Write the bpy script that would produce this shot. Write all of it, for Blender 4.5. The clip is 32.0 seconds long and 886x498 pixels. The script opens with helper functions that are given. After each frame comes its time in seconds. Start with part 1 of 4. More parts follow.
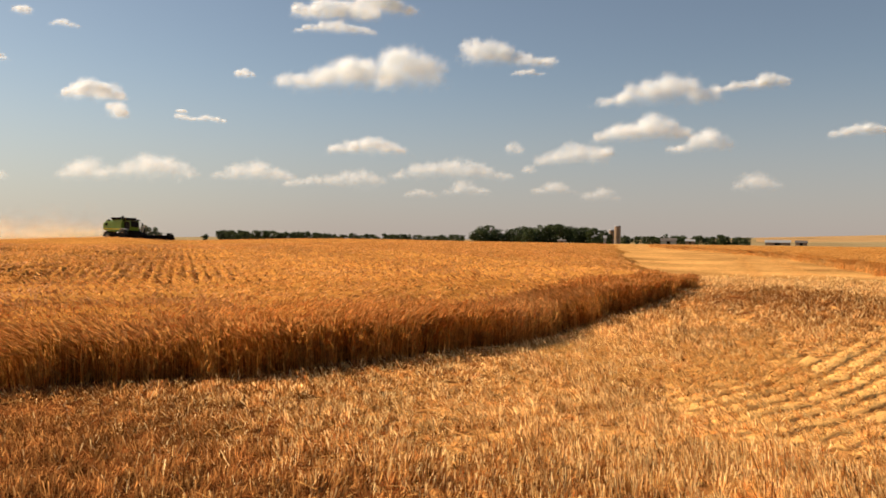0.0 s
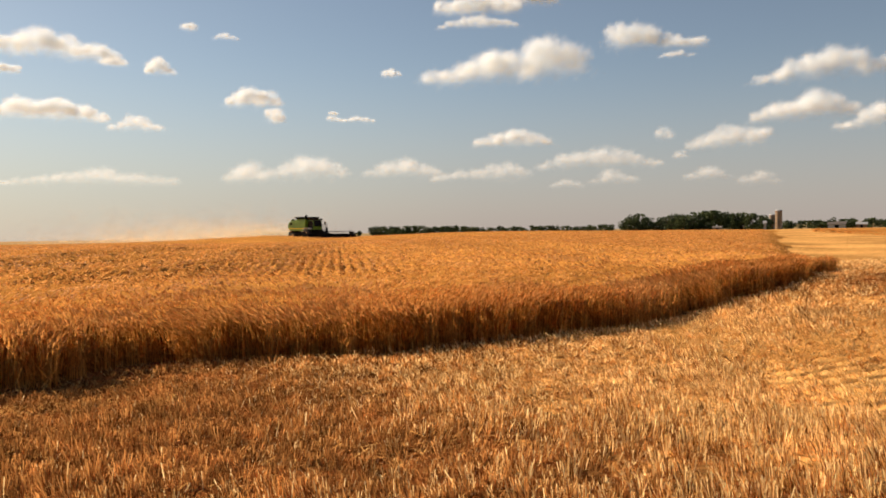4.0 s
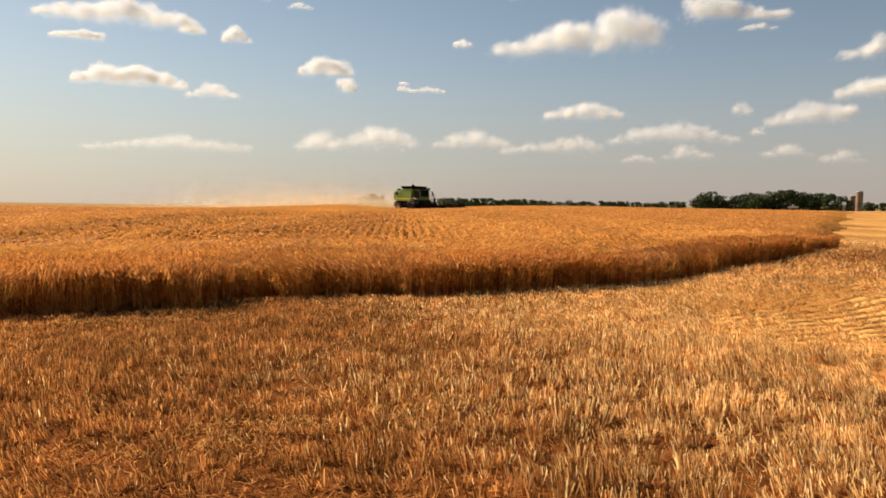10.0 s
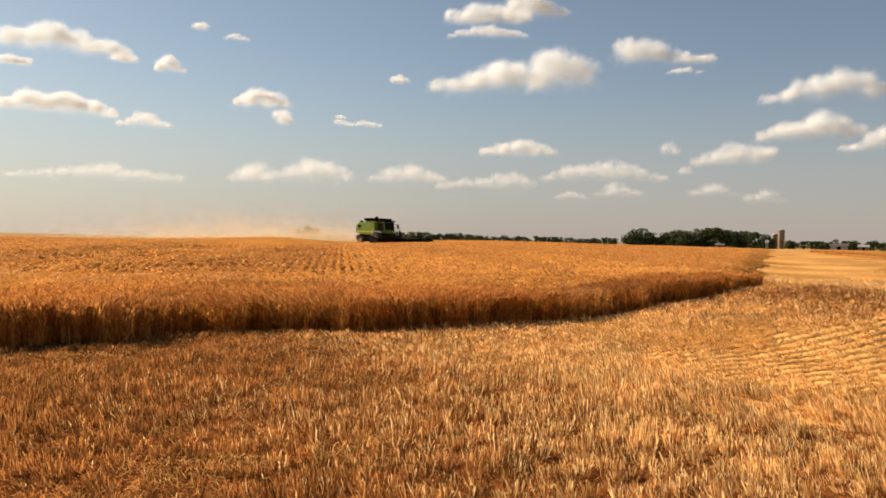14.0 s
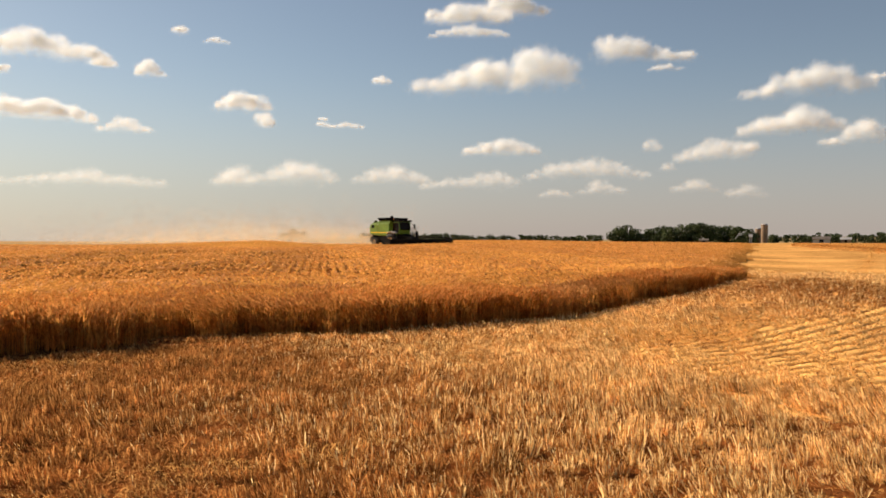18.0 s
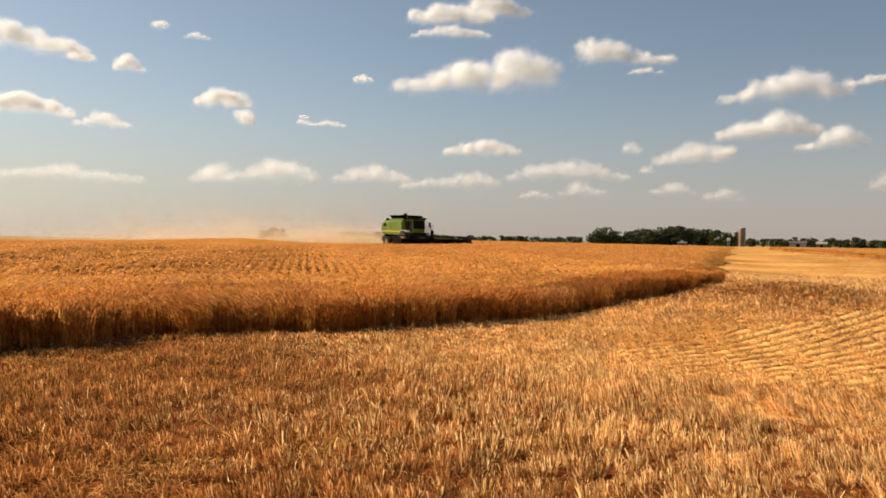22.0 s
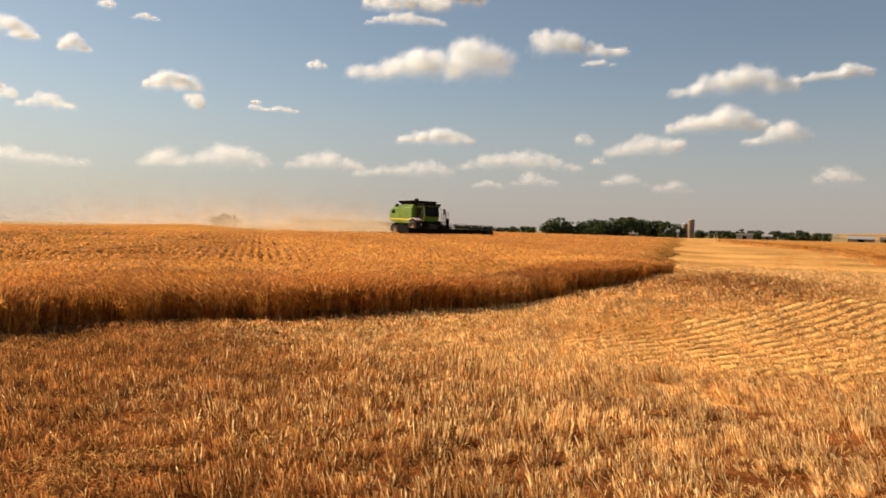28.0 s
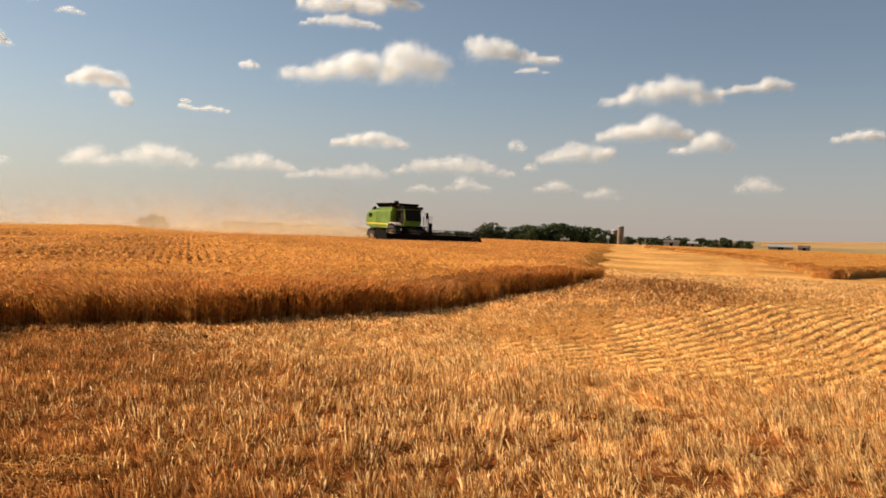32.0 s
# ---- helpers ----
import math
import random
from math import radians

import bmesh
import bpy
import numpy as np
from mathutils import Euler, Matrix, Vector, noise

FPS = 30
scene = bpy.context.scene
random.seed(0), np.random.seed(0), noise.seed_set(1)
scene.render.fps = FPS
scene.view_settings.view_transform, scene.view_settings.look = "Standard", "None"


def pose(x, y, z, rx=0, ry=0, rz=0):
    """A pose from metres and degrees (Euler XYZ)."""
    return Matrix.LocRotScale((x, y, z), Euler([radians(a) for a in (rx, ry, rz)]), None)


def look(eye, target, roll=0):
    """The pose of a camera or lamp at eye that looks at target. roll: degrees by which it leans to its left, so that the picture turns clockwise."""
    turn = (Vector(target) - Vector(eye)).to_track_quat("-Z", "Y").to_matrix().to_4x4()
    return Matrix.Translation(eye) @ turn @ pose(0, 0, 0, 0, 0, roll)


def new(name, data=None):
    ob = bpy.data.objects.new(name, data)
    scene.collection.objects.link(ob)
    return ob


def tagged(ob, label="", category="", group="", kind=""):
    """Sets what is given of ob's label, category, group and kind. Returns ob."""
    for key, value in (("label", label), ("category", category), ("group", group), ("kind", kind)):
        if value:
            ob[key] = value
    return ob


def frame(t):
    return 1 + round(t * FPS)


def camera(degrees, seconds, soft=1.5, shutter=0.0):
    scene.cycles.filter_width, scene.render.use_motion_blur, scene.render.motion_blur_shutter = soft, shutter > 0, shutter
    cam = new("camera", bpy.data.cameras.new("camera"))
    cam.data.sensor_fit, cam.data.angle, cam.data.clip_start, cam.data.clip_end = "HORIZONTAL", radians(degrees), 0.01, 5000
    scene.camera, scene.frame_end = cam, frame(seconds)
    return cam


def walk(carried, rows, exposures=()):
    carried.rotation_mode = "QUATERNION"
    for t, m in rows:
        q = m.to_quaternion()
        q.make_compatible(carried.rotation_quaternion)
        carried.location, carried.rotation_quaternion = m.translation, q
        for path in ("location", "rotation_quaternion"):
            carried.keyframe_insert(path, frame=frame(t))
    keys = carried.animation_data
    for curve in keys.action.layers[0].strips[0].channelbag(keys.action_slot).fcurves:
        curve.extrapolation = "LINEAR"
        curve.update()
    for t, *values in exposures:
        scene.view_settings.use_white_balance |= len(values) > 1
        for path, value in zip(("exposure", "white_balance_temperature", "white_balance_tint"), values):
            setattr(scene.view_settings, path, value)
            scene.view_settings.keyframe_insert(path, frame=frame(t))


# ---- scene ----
PATH = (
    (0.0, -2.37, 3.61, 1.91, 11.99, -0.35, 0.82),
    (0.5, -2.35, 3.61, 1.90, 15.62, -0.24, 0.63),
    (1.0, -2.32, 3.57, 1.90, 19.82, -0.49, 1.13),
    (1.5, -2.27, 3.50, 1.89, 21.14, 0.27, 0.42),
    (2.0, -2.22, 3.36, 1.89, 23.15, -1.53, 0.22),
    (2.5, -2.14, 3.27, 1.91, 20.60, -0.67, -0.83),
    (4.5, -1.50, 2.62, 1.86, 23.97, -1.00, 0.07),
    (5.0, -1.30, 2.39, 1.85, 25.25, -0.88, 0.99),
    (5.5, -1.20, 2.15, 1.83, 22.41, 0.44, -0.84),
    (6.0, -1.07, 1.88, 1.85, 15.91, 0.04, -1.18),
    (6.5, -0.86, 1.60, 1.80, 18.24, -0.23, 1.35),
    (7.0, -0.68, 1.36, 1.86, 20.83, 1.41, -0.25),
    (7.5, -0.56, 1.09, 1.85, 22.44, 1.50, 1.58),
    (8.0, -0.34, 0.93, 1.90, 25.31, 3.66, 3.08),
    (8.5, -0.19, 0.76, 1.87, 25.44, -0.67, 1.59),
    (9.0, -0.20, 0.49, 1.87, 23.74, -2.12, -0.54),
    (9.5, -0.15, 0.25, 1.88, 25.41, -1.20, -0.25),
    (10.0, 0.00, 0.10, 1.87, 27.24, -2.88, 0.81),
    (10.5, 0.02, 0.06, 1.90, 23.95, -2.50, 0.10),
    (11.0, -0.01, 0.04, 1.90, 25.02, -1.58, -0.36),
    (11.5, 0.01, 0.03, 1.90, 24.87, -1.51, 0.52),
    (12.0, 0.00, 0.00, 1.90, 24.76, -1.30, 1.04),
    (12.5, 0.00, 0.00, 1.90, 24.52, -1.28, 1.26),
    (13.0, 0.00, 0.00, 1.90, 24.10, -0.87, 1.46),
    (13.5, 0.00, 0.00, 1.90, 23.83, -0.71, 1.40),
    (14.0, 0.00, 0.00, 1.90, 22.76, -0.40, 1.42),
    (14.5, 0.00, 0.00, 1.90, 22.48, -0.39, 1.40),
    (16.5, 0.00, 0.00, 1.90, 21.52, -0.26, 0.29),
    (17.0, 0.00, 0.00, 1.90, 21.49, -0.64, 0.07),
    (17.5, 0.00, 0.00, 1.90, 21.52, -0.47, 0.15),
    (18.0, 0.00, 0.00, 1.90, 21.76, -0.37, 0.35),
    (18.5, 0.00, 0.00, 1.90, 21.71, -0.50, 0.47),
    (19.0, 0.00, 0.00, 1.90, 21.73, -0.73, 0.58),
    (19.5, 0.00, 0.00, 1.90, 21.87, -0.69, 0.72),
    (20.0, 0.00, 0.00, 1.90, 21.53, -0.47, 0.90),
    (20.5, 0.00, 0.00, 1.90, 20.86, -0.27, 0.97),
    (21.0, 0.00, 0.00, 1.90, 20.48, -0.20, 1.03),
    (21.5, 0.00, 0.00, 1.90, 20.33, -0.16, 1.16),
    (22.0, 0.00, 0.00, 1.90, 20.37, -0.36, 1.03),
    (22.5, 0.00, 0.00, 1.90, 21.62, -0.94, 0.61),
    (23.0, 0.00, 0.00, 1.90, 21.68, -1.28, 0.81),
    (23.5, 0.00, 0.00, 1.90, 20.77, -1.37, 0.88),
    (24.0, 0.00, 0.00, 1.90, 20.16, -1.35, 1.30),
    (24.5, 0.00, 0.00, 1.90, 19.75, -1.38, 1.32),
    (25.0, 0.00, 0.00, 1.90, 19.28, -1.13, 1.34),
    (25.5, 0.00, 0.00, 1.90, 18.25, -1.14, 1.30),
    (27.5, 0.00, 0.00, 1.90, 17.47, -1.12, 1.69),
    (28.0, 0.00, 0.00, 1.90, 17.10, -1.09, 1.66),
    (28.5, 0.00, 0.00, 1.90, 16.77, -1.31, 1.73),
    (29.0, 0.00, 0.00, 1.90, 16.34, -1.21, 1.90),
    (29.5, 0.00, 0.00, 1.90, 15.32, -1.12, 1.93),
    (30.0, 0.00, 0.00, 1.90, 14.15, -1.12, 2.09),
    (30.5, 0.00, 0.00, 1.90, 13.85, -0.87, 2.25),
    (31.0, 0.00, 0.00, 1.90, 12.37, -0.78, 2.38),
    (31.5, 0.00, 0.00, 1.90, 12.07, -0.71, 2.31),
    (32.0, 0.00, 0.00, 1.90, 12.43, -0.64, 2.26),
)


def carried_pose(x, y, z, yaw, pitch, roll):
    return pose(x, y, z, 90 + pitch, 0, yaw) @ pose(0, 0, 0, 0, 0, roll)


scene.cycles.transparent_max_bounces = 220  # many thin layers of dust and mist
cam = camera(57.4, 32.0, 1.75)
walk(cam, [(t, carried_pose(x, y, z, a, b, c)) for t, x, y, z, a, b, c in PATH], [(0.0, 0.62, 7250, 16), (32.0, 0.62, 7250, 16)])

# ---- daylight ----
SUN_AZ, SUN_EL = 80.0, 34.0  # degrees to the left of north (+y), and above the horizon
world = bpy.data.worlds.new("sky")
scene.world = world
world.use_nodes = True
nt = world.node_tree
sky = nt.nodes.new("ShaderNodeTexSky")
sky.sky_type = "NISHITA"
sky.sun_disc = False
sky.sun_elevation = radians(SUN_EL)
sky.sun_rotation = radians(-SUN_AZ)
sky.altitude = 600
sky.air_density, sky.dust_density, sky.ozone_density = 1.0, 0.65, 0.3
# dusty summer haze, thickest at the horizon all round
way = nt.nodes.new("ShaderNodeTexCoord")
split = nt.nodes.new("ShaderNodeSeparateXYZ")
fade = nt.nodes.new("ShaderNodeMapRange")
fade.interpolation_type = "SMOOTHERSTEP"
fade.inputs[1].default_value, fade.inputs[2].default_value = -0.06, 0.24
fade.inputs[3].default_value, fade.inputs[4].default_value = 0.85, 0.06
haze = nt.nodes.new("ShaderNodeMix")
haze.data_type = "RGBA"
# the haze glows whiter on the sun's side
side = nt.nodes.new("ShaderNodeVectorMath")
side.operation = "DOT_PRODUCT"
side.inputs[1].default_value = (-math.sin(radians(SUN_AZ)), math.cos(radians(SUN_AZ)), 0)
glow = nt.nodes.new("ShaderNodeMapRange")
glow.inputs[1].default_value, glow.inputs[2].default_value = 0.5, 1.0
tone = nt.nodes.new("ShaderNodeMix")
tone.data_type = "RGBA"
tone.inputs[6].default_value, tone.inputs[7].default_value = (4.14, 3.82, 4.06, 1), (5.45, 5.38, 5.2, 1)
nt.links.new(way.outputs["Generated"], side.inputs[0])
nt.links.new(side.outputs["Value"], glow.inputs[0])
nt.links.new(glow.outputs[0], tone.inputs[0])
nt.links.new(tone.outputs[2], haze.inputs[7])
nt.links.new(way.outputs["Generated"], split.inputs[0])
nt.links.new(split.outputs["Z"], fade.inputs[0])
nt.links.new(fade.outputs[0], haze.inputs[0])
clear = nt.nodes.new("ShaderNodeVectorMath")  # a clear blue-green zenith
clear.operation = "MULTIPLY"
clear.inputs[1].default_value = (0.885, 0.955, 0.945)
nt.links.new(sky.outputs["Color"], clear.inputs[0])
nt.links.new(clear.outputs[0], haze.inputs[6])
nt.links.new(haze.outputs[2], nt.nodes["Background"].inputs["Color"])
nt.nodes["Background"].inputs["Strength"].default_value = 0.0605
sun = new("sun", bpy.data.lights.new("sun", "SUN"))
sun.data.energy, sun.data.angle, sun.data.color = 5.0, radians(0.6), (1.0, 0.855, 0.665)
SUN_WAY = Vector((-math.sin(radians(SUN_AZ)) * math.cos(radians(SUN_EL)), math.cos(radians(SUN_AZ)) * math.cos(radians(SUN_EL)), math.sin(radians(SUN_EL))))
sun.matrix_world = look(SUN_WAY * 300, (0, 0, 0))


# ---- materials ----
def material(name, color, rough=0.8, metal=0.0, vary=0.25, grain=8.0, bump=0.3, island=0.0, thin=0.0, spec=0.3, tint=None, stain=0.0, stain_size=0.15, cover=1.0):
    """Base colour with grain and stains at two scales, relief, and a spread between the loose pieces of one mesh."""
    m = bpy.data.materials.new(name)
    m.use_nodes = True
    n, l = m.node_tree.nodes, m.node_tree.links
    b = n["Principled BSDF"]
    b.inputs["Roughness"].default_value, b.inputs["Metallic"].default_value = rough, metal
    b.inputs["Specular IOR Level"].default_value = spec
    co = n.new("ShaderNodeNewGeometry")
    tex = n.new("ShaderNodeTexNoise")
    tex.inputs["Scale"].default_value, tex.inputs["Detail"].default_value = grain, 6
    l.new(co.outputs["Position"], tex.inputs["Vector"])
    ramp = n.new("ShaderNodeMapRange")
    ramp.inputs[3].default_value, ramp.inputs[4].default_value = 1 - vary, 1 + vary
    ramp.inputs[1].default_value, ramp.inputs[2].default_value = 0.3, 0.7
    l.new(tex.outputs["Fac"], ramp.inputs[0])
    big = n.new("ShaderNodeTexNoise")
    big.inputs["Scale"].default_value, big.inputs["Detail"].default_value = stain_size, 4
    l.new(co.outputs["Position"], big.inputs["Vector"])
    wide = n.new("ShaderNodeMapRange")
    wide.inputs[1].default_value, wide.inputs[2].default_value = 0.35, 0.65
    wide.inputs[3].default_value, wide.inputs[4].default_value = 1 - stain, 1 + stain
    l.new(big.outputs["Fac"], wide.inputs[0])
    mul = n.new("ShaderNodeMath")
    mul.operation = "MULTIPLY"
    l.new(ramp.outputs[0], mul.inputs[0])
    l.new(wide.outputs[0], mul.inputs[1])
    last = mul.outputs[0]
    mix = n.new("ShaderNodeMix")
    mix.data_type = "RGBA"
    mix.inputs[6].default_value = (*color, 1)
    mix.inputs[7].default_value = (*(tint or color), 1)
    if island:
        isl = n.new("ShaderNodeMapRange")
        isl.inputs[3].default_value, isl.inputs[4].default_value = 1 - island, 1 + island
        l.new(co.outputs["Random Per Island"], isl.inputs[0])
        mm = n.new("ShaderNodeMath")
        mm.operation = "MULTIPLY"
        l.new(last, mm.inputs[0])
        l.new(isl.outputs[0], mm.inputs[1])
        last = mm.outputs[0]
        l.new(co.outputs["Random Per Island"], mix.inputs[0])
    else:
        l.new(big.outputs["Fac"], mix.inputs[0])
    sc = n.new("ShaderNodeVectorMath")
    sc.operation = "SCALE"
    l.new(mix.outputs[2], sc.inputs[0])
    l.new(last, sc.inputs["Scale"])
    l.new(sc.outputs[0], b.inputs["Base Color"])
    if bump:
        bp = n.new("ShaderNodeBump")
        bp.inputs["Strength"].default_value, bp.inputs["Distance"].default_value = bump, 0.3 / grain
        l.new(tex.outputs["Fac"], bp.inputs["Height"])
        l.new(bp.outputs[0], b.inputs["Normal"])
    if thin and cover < 1:
        tr, clear, over = n.new("ShaderNodeBsdfTranslucent"), n.new("ShaderNodeBsdfTransparent"), n.new("ShaderNodeMixShader")
        l.new(sc.outputs[0], tr.inputs["Color"])
        ms = n.new("ShaderNodeMixShader")
        ms.inputs[0].default_value, over.inputs[0].default_value = thin, cover
        l.new(b.outputs[0], ms.inputs[1])
        l.new(tr.outputs[0], ms.inputs[2])
        l.new(clear.outputs[0], over.inputs[1])
        l.new(ms.outputs[0], over.inputs[2])
        l.new(over.outputs[0], n["Material Output"].inputs[0])
    elif thin:
        tr = n.new("ShaderNodeBsdfTranslucent")
        l.new(sc.outputs[0], tr.inputs["Color"])
        ms = n.new("ShaderNodeMixShader")
        ms.inputs[0].default_value = thin
        l.new(b.outputs[0], ms.inputs[1])
        l.new(tr.outputs[0], ms.inputs[2])
        l.new(ms.outputs[0], n["Material Output"].inputs[0])
    return m


M_SOIL = material("straw_strewn_soil", (0.14, 0.045, 0.014), 0.95, vary=0.55, grain=26, bump=0.9, tint=(0.25, 0.09, 0.027), stain=0.25, stain_size=0.7, spec=0.0)
M_CHAFF = material("trodden_chaff", (0.62, 0.33, 0.115), 0.9, vary=0.4, grain=60, bump=1.0, tint=(0.82, 0.51, 0.17), stain=0.15, stain_size=1.2, spec=0.0)
M_STREWN = material("soil_under_straw", (0.37, 0.148, 0.042), 0.9, vary=0.75, grain=9, bump=1.0, tint=(0.68, 0.37, 0.122), stain=0.2, stain_size=1.1, spec=0.0)
M_BARE = material("bare_brown_soil", (0.13, 0.047, 0.015), 0.95, vary=0.5, grain=26, bump=0.9, tint=(0.22, 0.085, 0.026), stain=0.25, stain_size=0.7, spec=0.0)
M_FARSTUB = material("far_stubble", (0.47, 0.235, 0.074), 0.95, vary=0.25, grain=3, bump=0.3, tint=(0.58, 0.32, 0.108), stain=0.3, stain_size=0.12, spec=0.0)
M_PASTURE = material("dry_pasture", (0.33, 0.235, 0.115), 0.95, vary=0.2, grain=0.3, bump=0.2, tint=(0.27, 0.22, 0.12), stain=0.2, stain_size=0.01, spec=0.0)
M_FARWHEAT = material("far_ripe_field", (0.40, 0.25, 0.115), 0.95, vary=0.15, grain=0.5, bump=0.2, stain=0.12, stain_size=0.02, spec=0.0)
M_CANOPY = material("ripe_canopy", (0.42, 0.18, 0.042), 0.9, vary=0.35, grain=14, bump=1.0, tint=(0.48, 0.225, 0.058), stain=0.12, stain_size=0.25, spec=0.0)
M_STALK = material("wheat_straw", (0.50, 0.215, 0.049), 0.6, vary=0.15, grain=5, bump=0, island=0.4, thin=0.58, tint=(0.70, 0.36, 0.10), spec=0.12)
M_GOLD = material("golden_ripe_ears", (0.57, 0.285, 0.078), 0.7, vary=0.2, grain=40, bump=0, island=0.15, thin=0.4, tint=(0.67, 0.365, 0.112), spec=0.1)
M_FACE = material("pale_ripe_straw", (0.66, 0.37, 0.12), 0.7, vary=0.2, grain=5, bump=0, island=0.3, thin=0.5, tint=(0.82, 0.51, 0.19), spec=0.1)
M_EAR = material("ripe_ears", (0.52, 0.23, 0.060), 0.7, vary=0.2, grain=40, bump=0, island=0.25, thin=0.43, tint=(0.69, 0.362, 0.124), spec=0.12)
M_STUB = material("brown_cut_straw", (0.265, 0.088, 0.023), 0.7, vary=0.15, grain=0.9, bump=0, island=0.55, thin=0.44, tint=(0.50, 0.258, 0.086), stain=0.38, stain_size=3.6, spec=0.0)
M_PALE = material("pale_cut_straw", (0.67, 0.325, 0.088), 0.6, vary=0.15, grain=0.9, bump=0, island=0.42, thin=0.48, tint=(0.97, 0.78, 0.40), stain=0.24, stain_size=5.0, spec=0.0)
M_LITTER = material("bleached_straw", (0.84, 0.50, 0.17), 0.55, vary=0.15, grain=8, bump=0, island=0.3, thin=0.1, tint=(0.62, 0.32, 0.09), spec=0.0)
M_CLOUD = material("cloud_white", (0.91, 0.965, 1.0), 1.0, vary=0.02, grain=0.02, bump=0, thin=0.5, spec=0.0, cover=0.025)
M_MIST = material("thin_cloud_white", (0.91, 0.965, 1.0), 1.0, vary=0.02, grain=0.02, bump=0, thin=0.5, spec=0.0, cover=0.025)
M_LEAF = material("shelterbelt_leaves", (0.036, 0.06, 0.018), 0.7, vary=0.3, grain=0.8, bump=0, island=0.45, thin=0.2, tint=(0.065, 0.085, 0.028))
M_BARK = material("grey_bark", (0.12, 0.09, 0.065), 0.9, vary=0.3, grain=6, bump=0.6)
M_CONC = material("weathered_concrete", (0.27, 0.18, 0.115), 0.9, vary=0.15, grain=1.2, bump=0.3, stain=0.15, stain_size=0.3)
M_TIN = material("galvanised_sheet", (0.42, 0.42, 0.41), 0.45, metal=0.4, vary=0.1, grain=2, bump=0.1)
M_WHITE = material("white_siding", (0.46, 0.43, 0.39), 0.7, vary=0.08, grain=2, bump=0.1)
M_ROOF = material("dark_shingle", (0.10, 0.085, 0.075), 0.85, vary=0.2, grain=4, bump=0.3)
M_GREEN = material("green_machine_paint", (0.125, 0.225, 0.032), 0.35, vary=0.1, grain=3, bump=0.03, spec=0.5, tint=(0.15, 0.28, 0.03), stain=0.12, stain_size=0.9)
M_YELLOW = material("yellow_paint", (0.85, 0.62, 0.04), 0.35, vary=0.08, grain=3, bump=0.02, spec=0.5)
M_DARK = material("black_steel", (0.011, 0.010, 0.009), 0.85, vary=0.25, grain=4, bump=0.1, spec=0.04)
M_RIM = material("dusty_wheel_paint", (0.78, 0.68, 0.46), 0.7, vary=0.2, grain=6, bump=0.05)
M_TYRE = material("tyre_rubber", (0.03, 0.028, 0.025), 0.85, vary=0.25, grain=9, bump=0.3)
M_STEEL = material("worn_steel", (0.42, 0.40, 0.37), 0.4, metal=0.8, vary=0.15, grain=5, bump=0.1)
M_RAIL = material("dusty_pale_paint", (0.62, 0.58, 0.50), 0.6, vary=0.15, grain=6, bump=0.05)
M_GLASSY = material("tinted_cab_glass", (0.022, 0.015, 0.010), 0.25, vary=0.05, grain=2, bump=0, spec=0.15)


# ---- mesh helpers ----
def mesh_of(name, verts, faces, mats=(), smooth=False):
    """A mesh from an (n, 3) array and an (m, 3 or 4) array of corners."""
    verts, faces = np.asarray(verts, np.float32), np.asarray(faces, np.int32)
    me = bpy.data.meshes.new(name)
    me.vertices.add(len(verts))
    me.vertices.foreach_set("co", verts.ravel())
    k = faces.shape[1]
    me.loops.add(faces.size)
    me.loops.foreach_set("vertex_index", faces.ravel())
    me.polygons.add(len(faces))
    me.polygons.foreach_set("loop_start", np.arange(0, faces.size, k, dtype=np.int32))
    if smooth:
        me.polygons.foreach_set("use_smooth", np.ones(len(faces), bool))
    me.update(calc_edges=True)
    for m in mats:
        me.materials.append(m)
    return me


def part(name, bm, mat, parent, label="", smooth=False):
    """Links a bmesh as one mesh object under a thing or a part."""
    me = bpy.data.meshes.new(name)
    bm.to_mesh(me)
    bm.free()
    me.materials.append(mat)
    if smooth:
        me.polygons.foreach_set("use_smooth", np.ones(len(me.polygons), bool))
    ob = new(name, me)
    ob.parent = parent
    if label:
        tagged(ob, label)
    return ob


def part_mesh(name, me, parent, label="", m=None):
    ob = new(name, me)
    ob.parent = parent
    if m is not None:
        ob.matrix_basis = m
    if label:
        tagged(ob, label)
    return ob


def thing(name, label, category, m=None, group=""):
    ob = new(name)
    ob.empty_display_size = 0.3
    if m is not None:
        ob.matrix_basis = m
    return tagged(ob, label, category, group)


def box(bm, x0, x1, y0, y1, z0, z1, bevel=0.0):
    r = bmesh.ops.create_cube(bm, size=1.0)
    for v in r["verts"]:
        v.co = Vector(((x0 + x1) / 2 + v.co.x * (x1 - x0), (y0 + y1) / 2 + v.co.y * (y1 - y0), (z0 + z1) / 2 + v.co.z * (z1 - z0)))
    if bevel:
        es = list({e for v in r["verts"] for e in v.link_edges})
        bmesh.ops.bevel(bm, geom=es, offset=bevel, segments=2, affect="EDGES", profile=0.6)
    return bm


def rod(bm, a, b, r, sides=8, r2=None):
    a, b = Vector(a), Vector(b)
    d = b - a
    m = Matrix.Translation((a + b) / 2) @ d.to_track_quat("Z", "Y").to_matrix().to_4x4()
    bmesh.ops.create_cone(bm, cap_ends=True, segments=sides, radius1=r, radius2=r if r2 is None else r2, depth=d.length, matrix=m)
    return bm


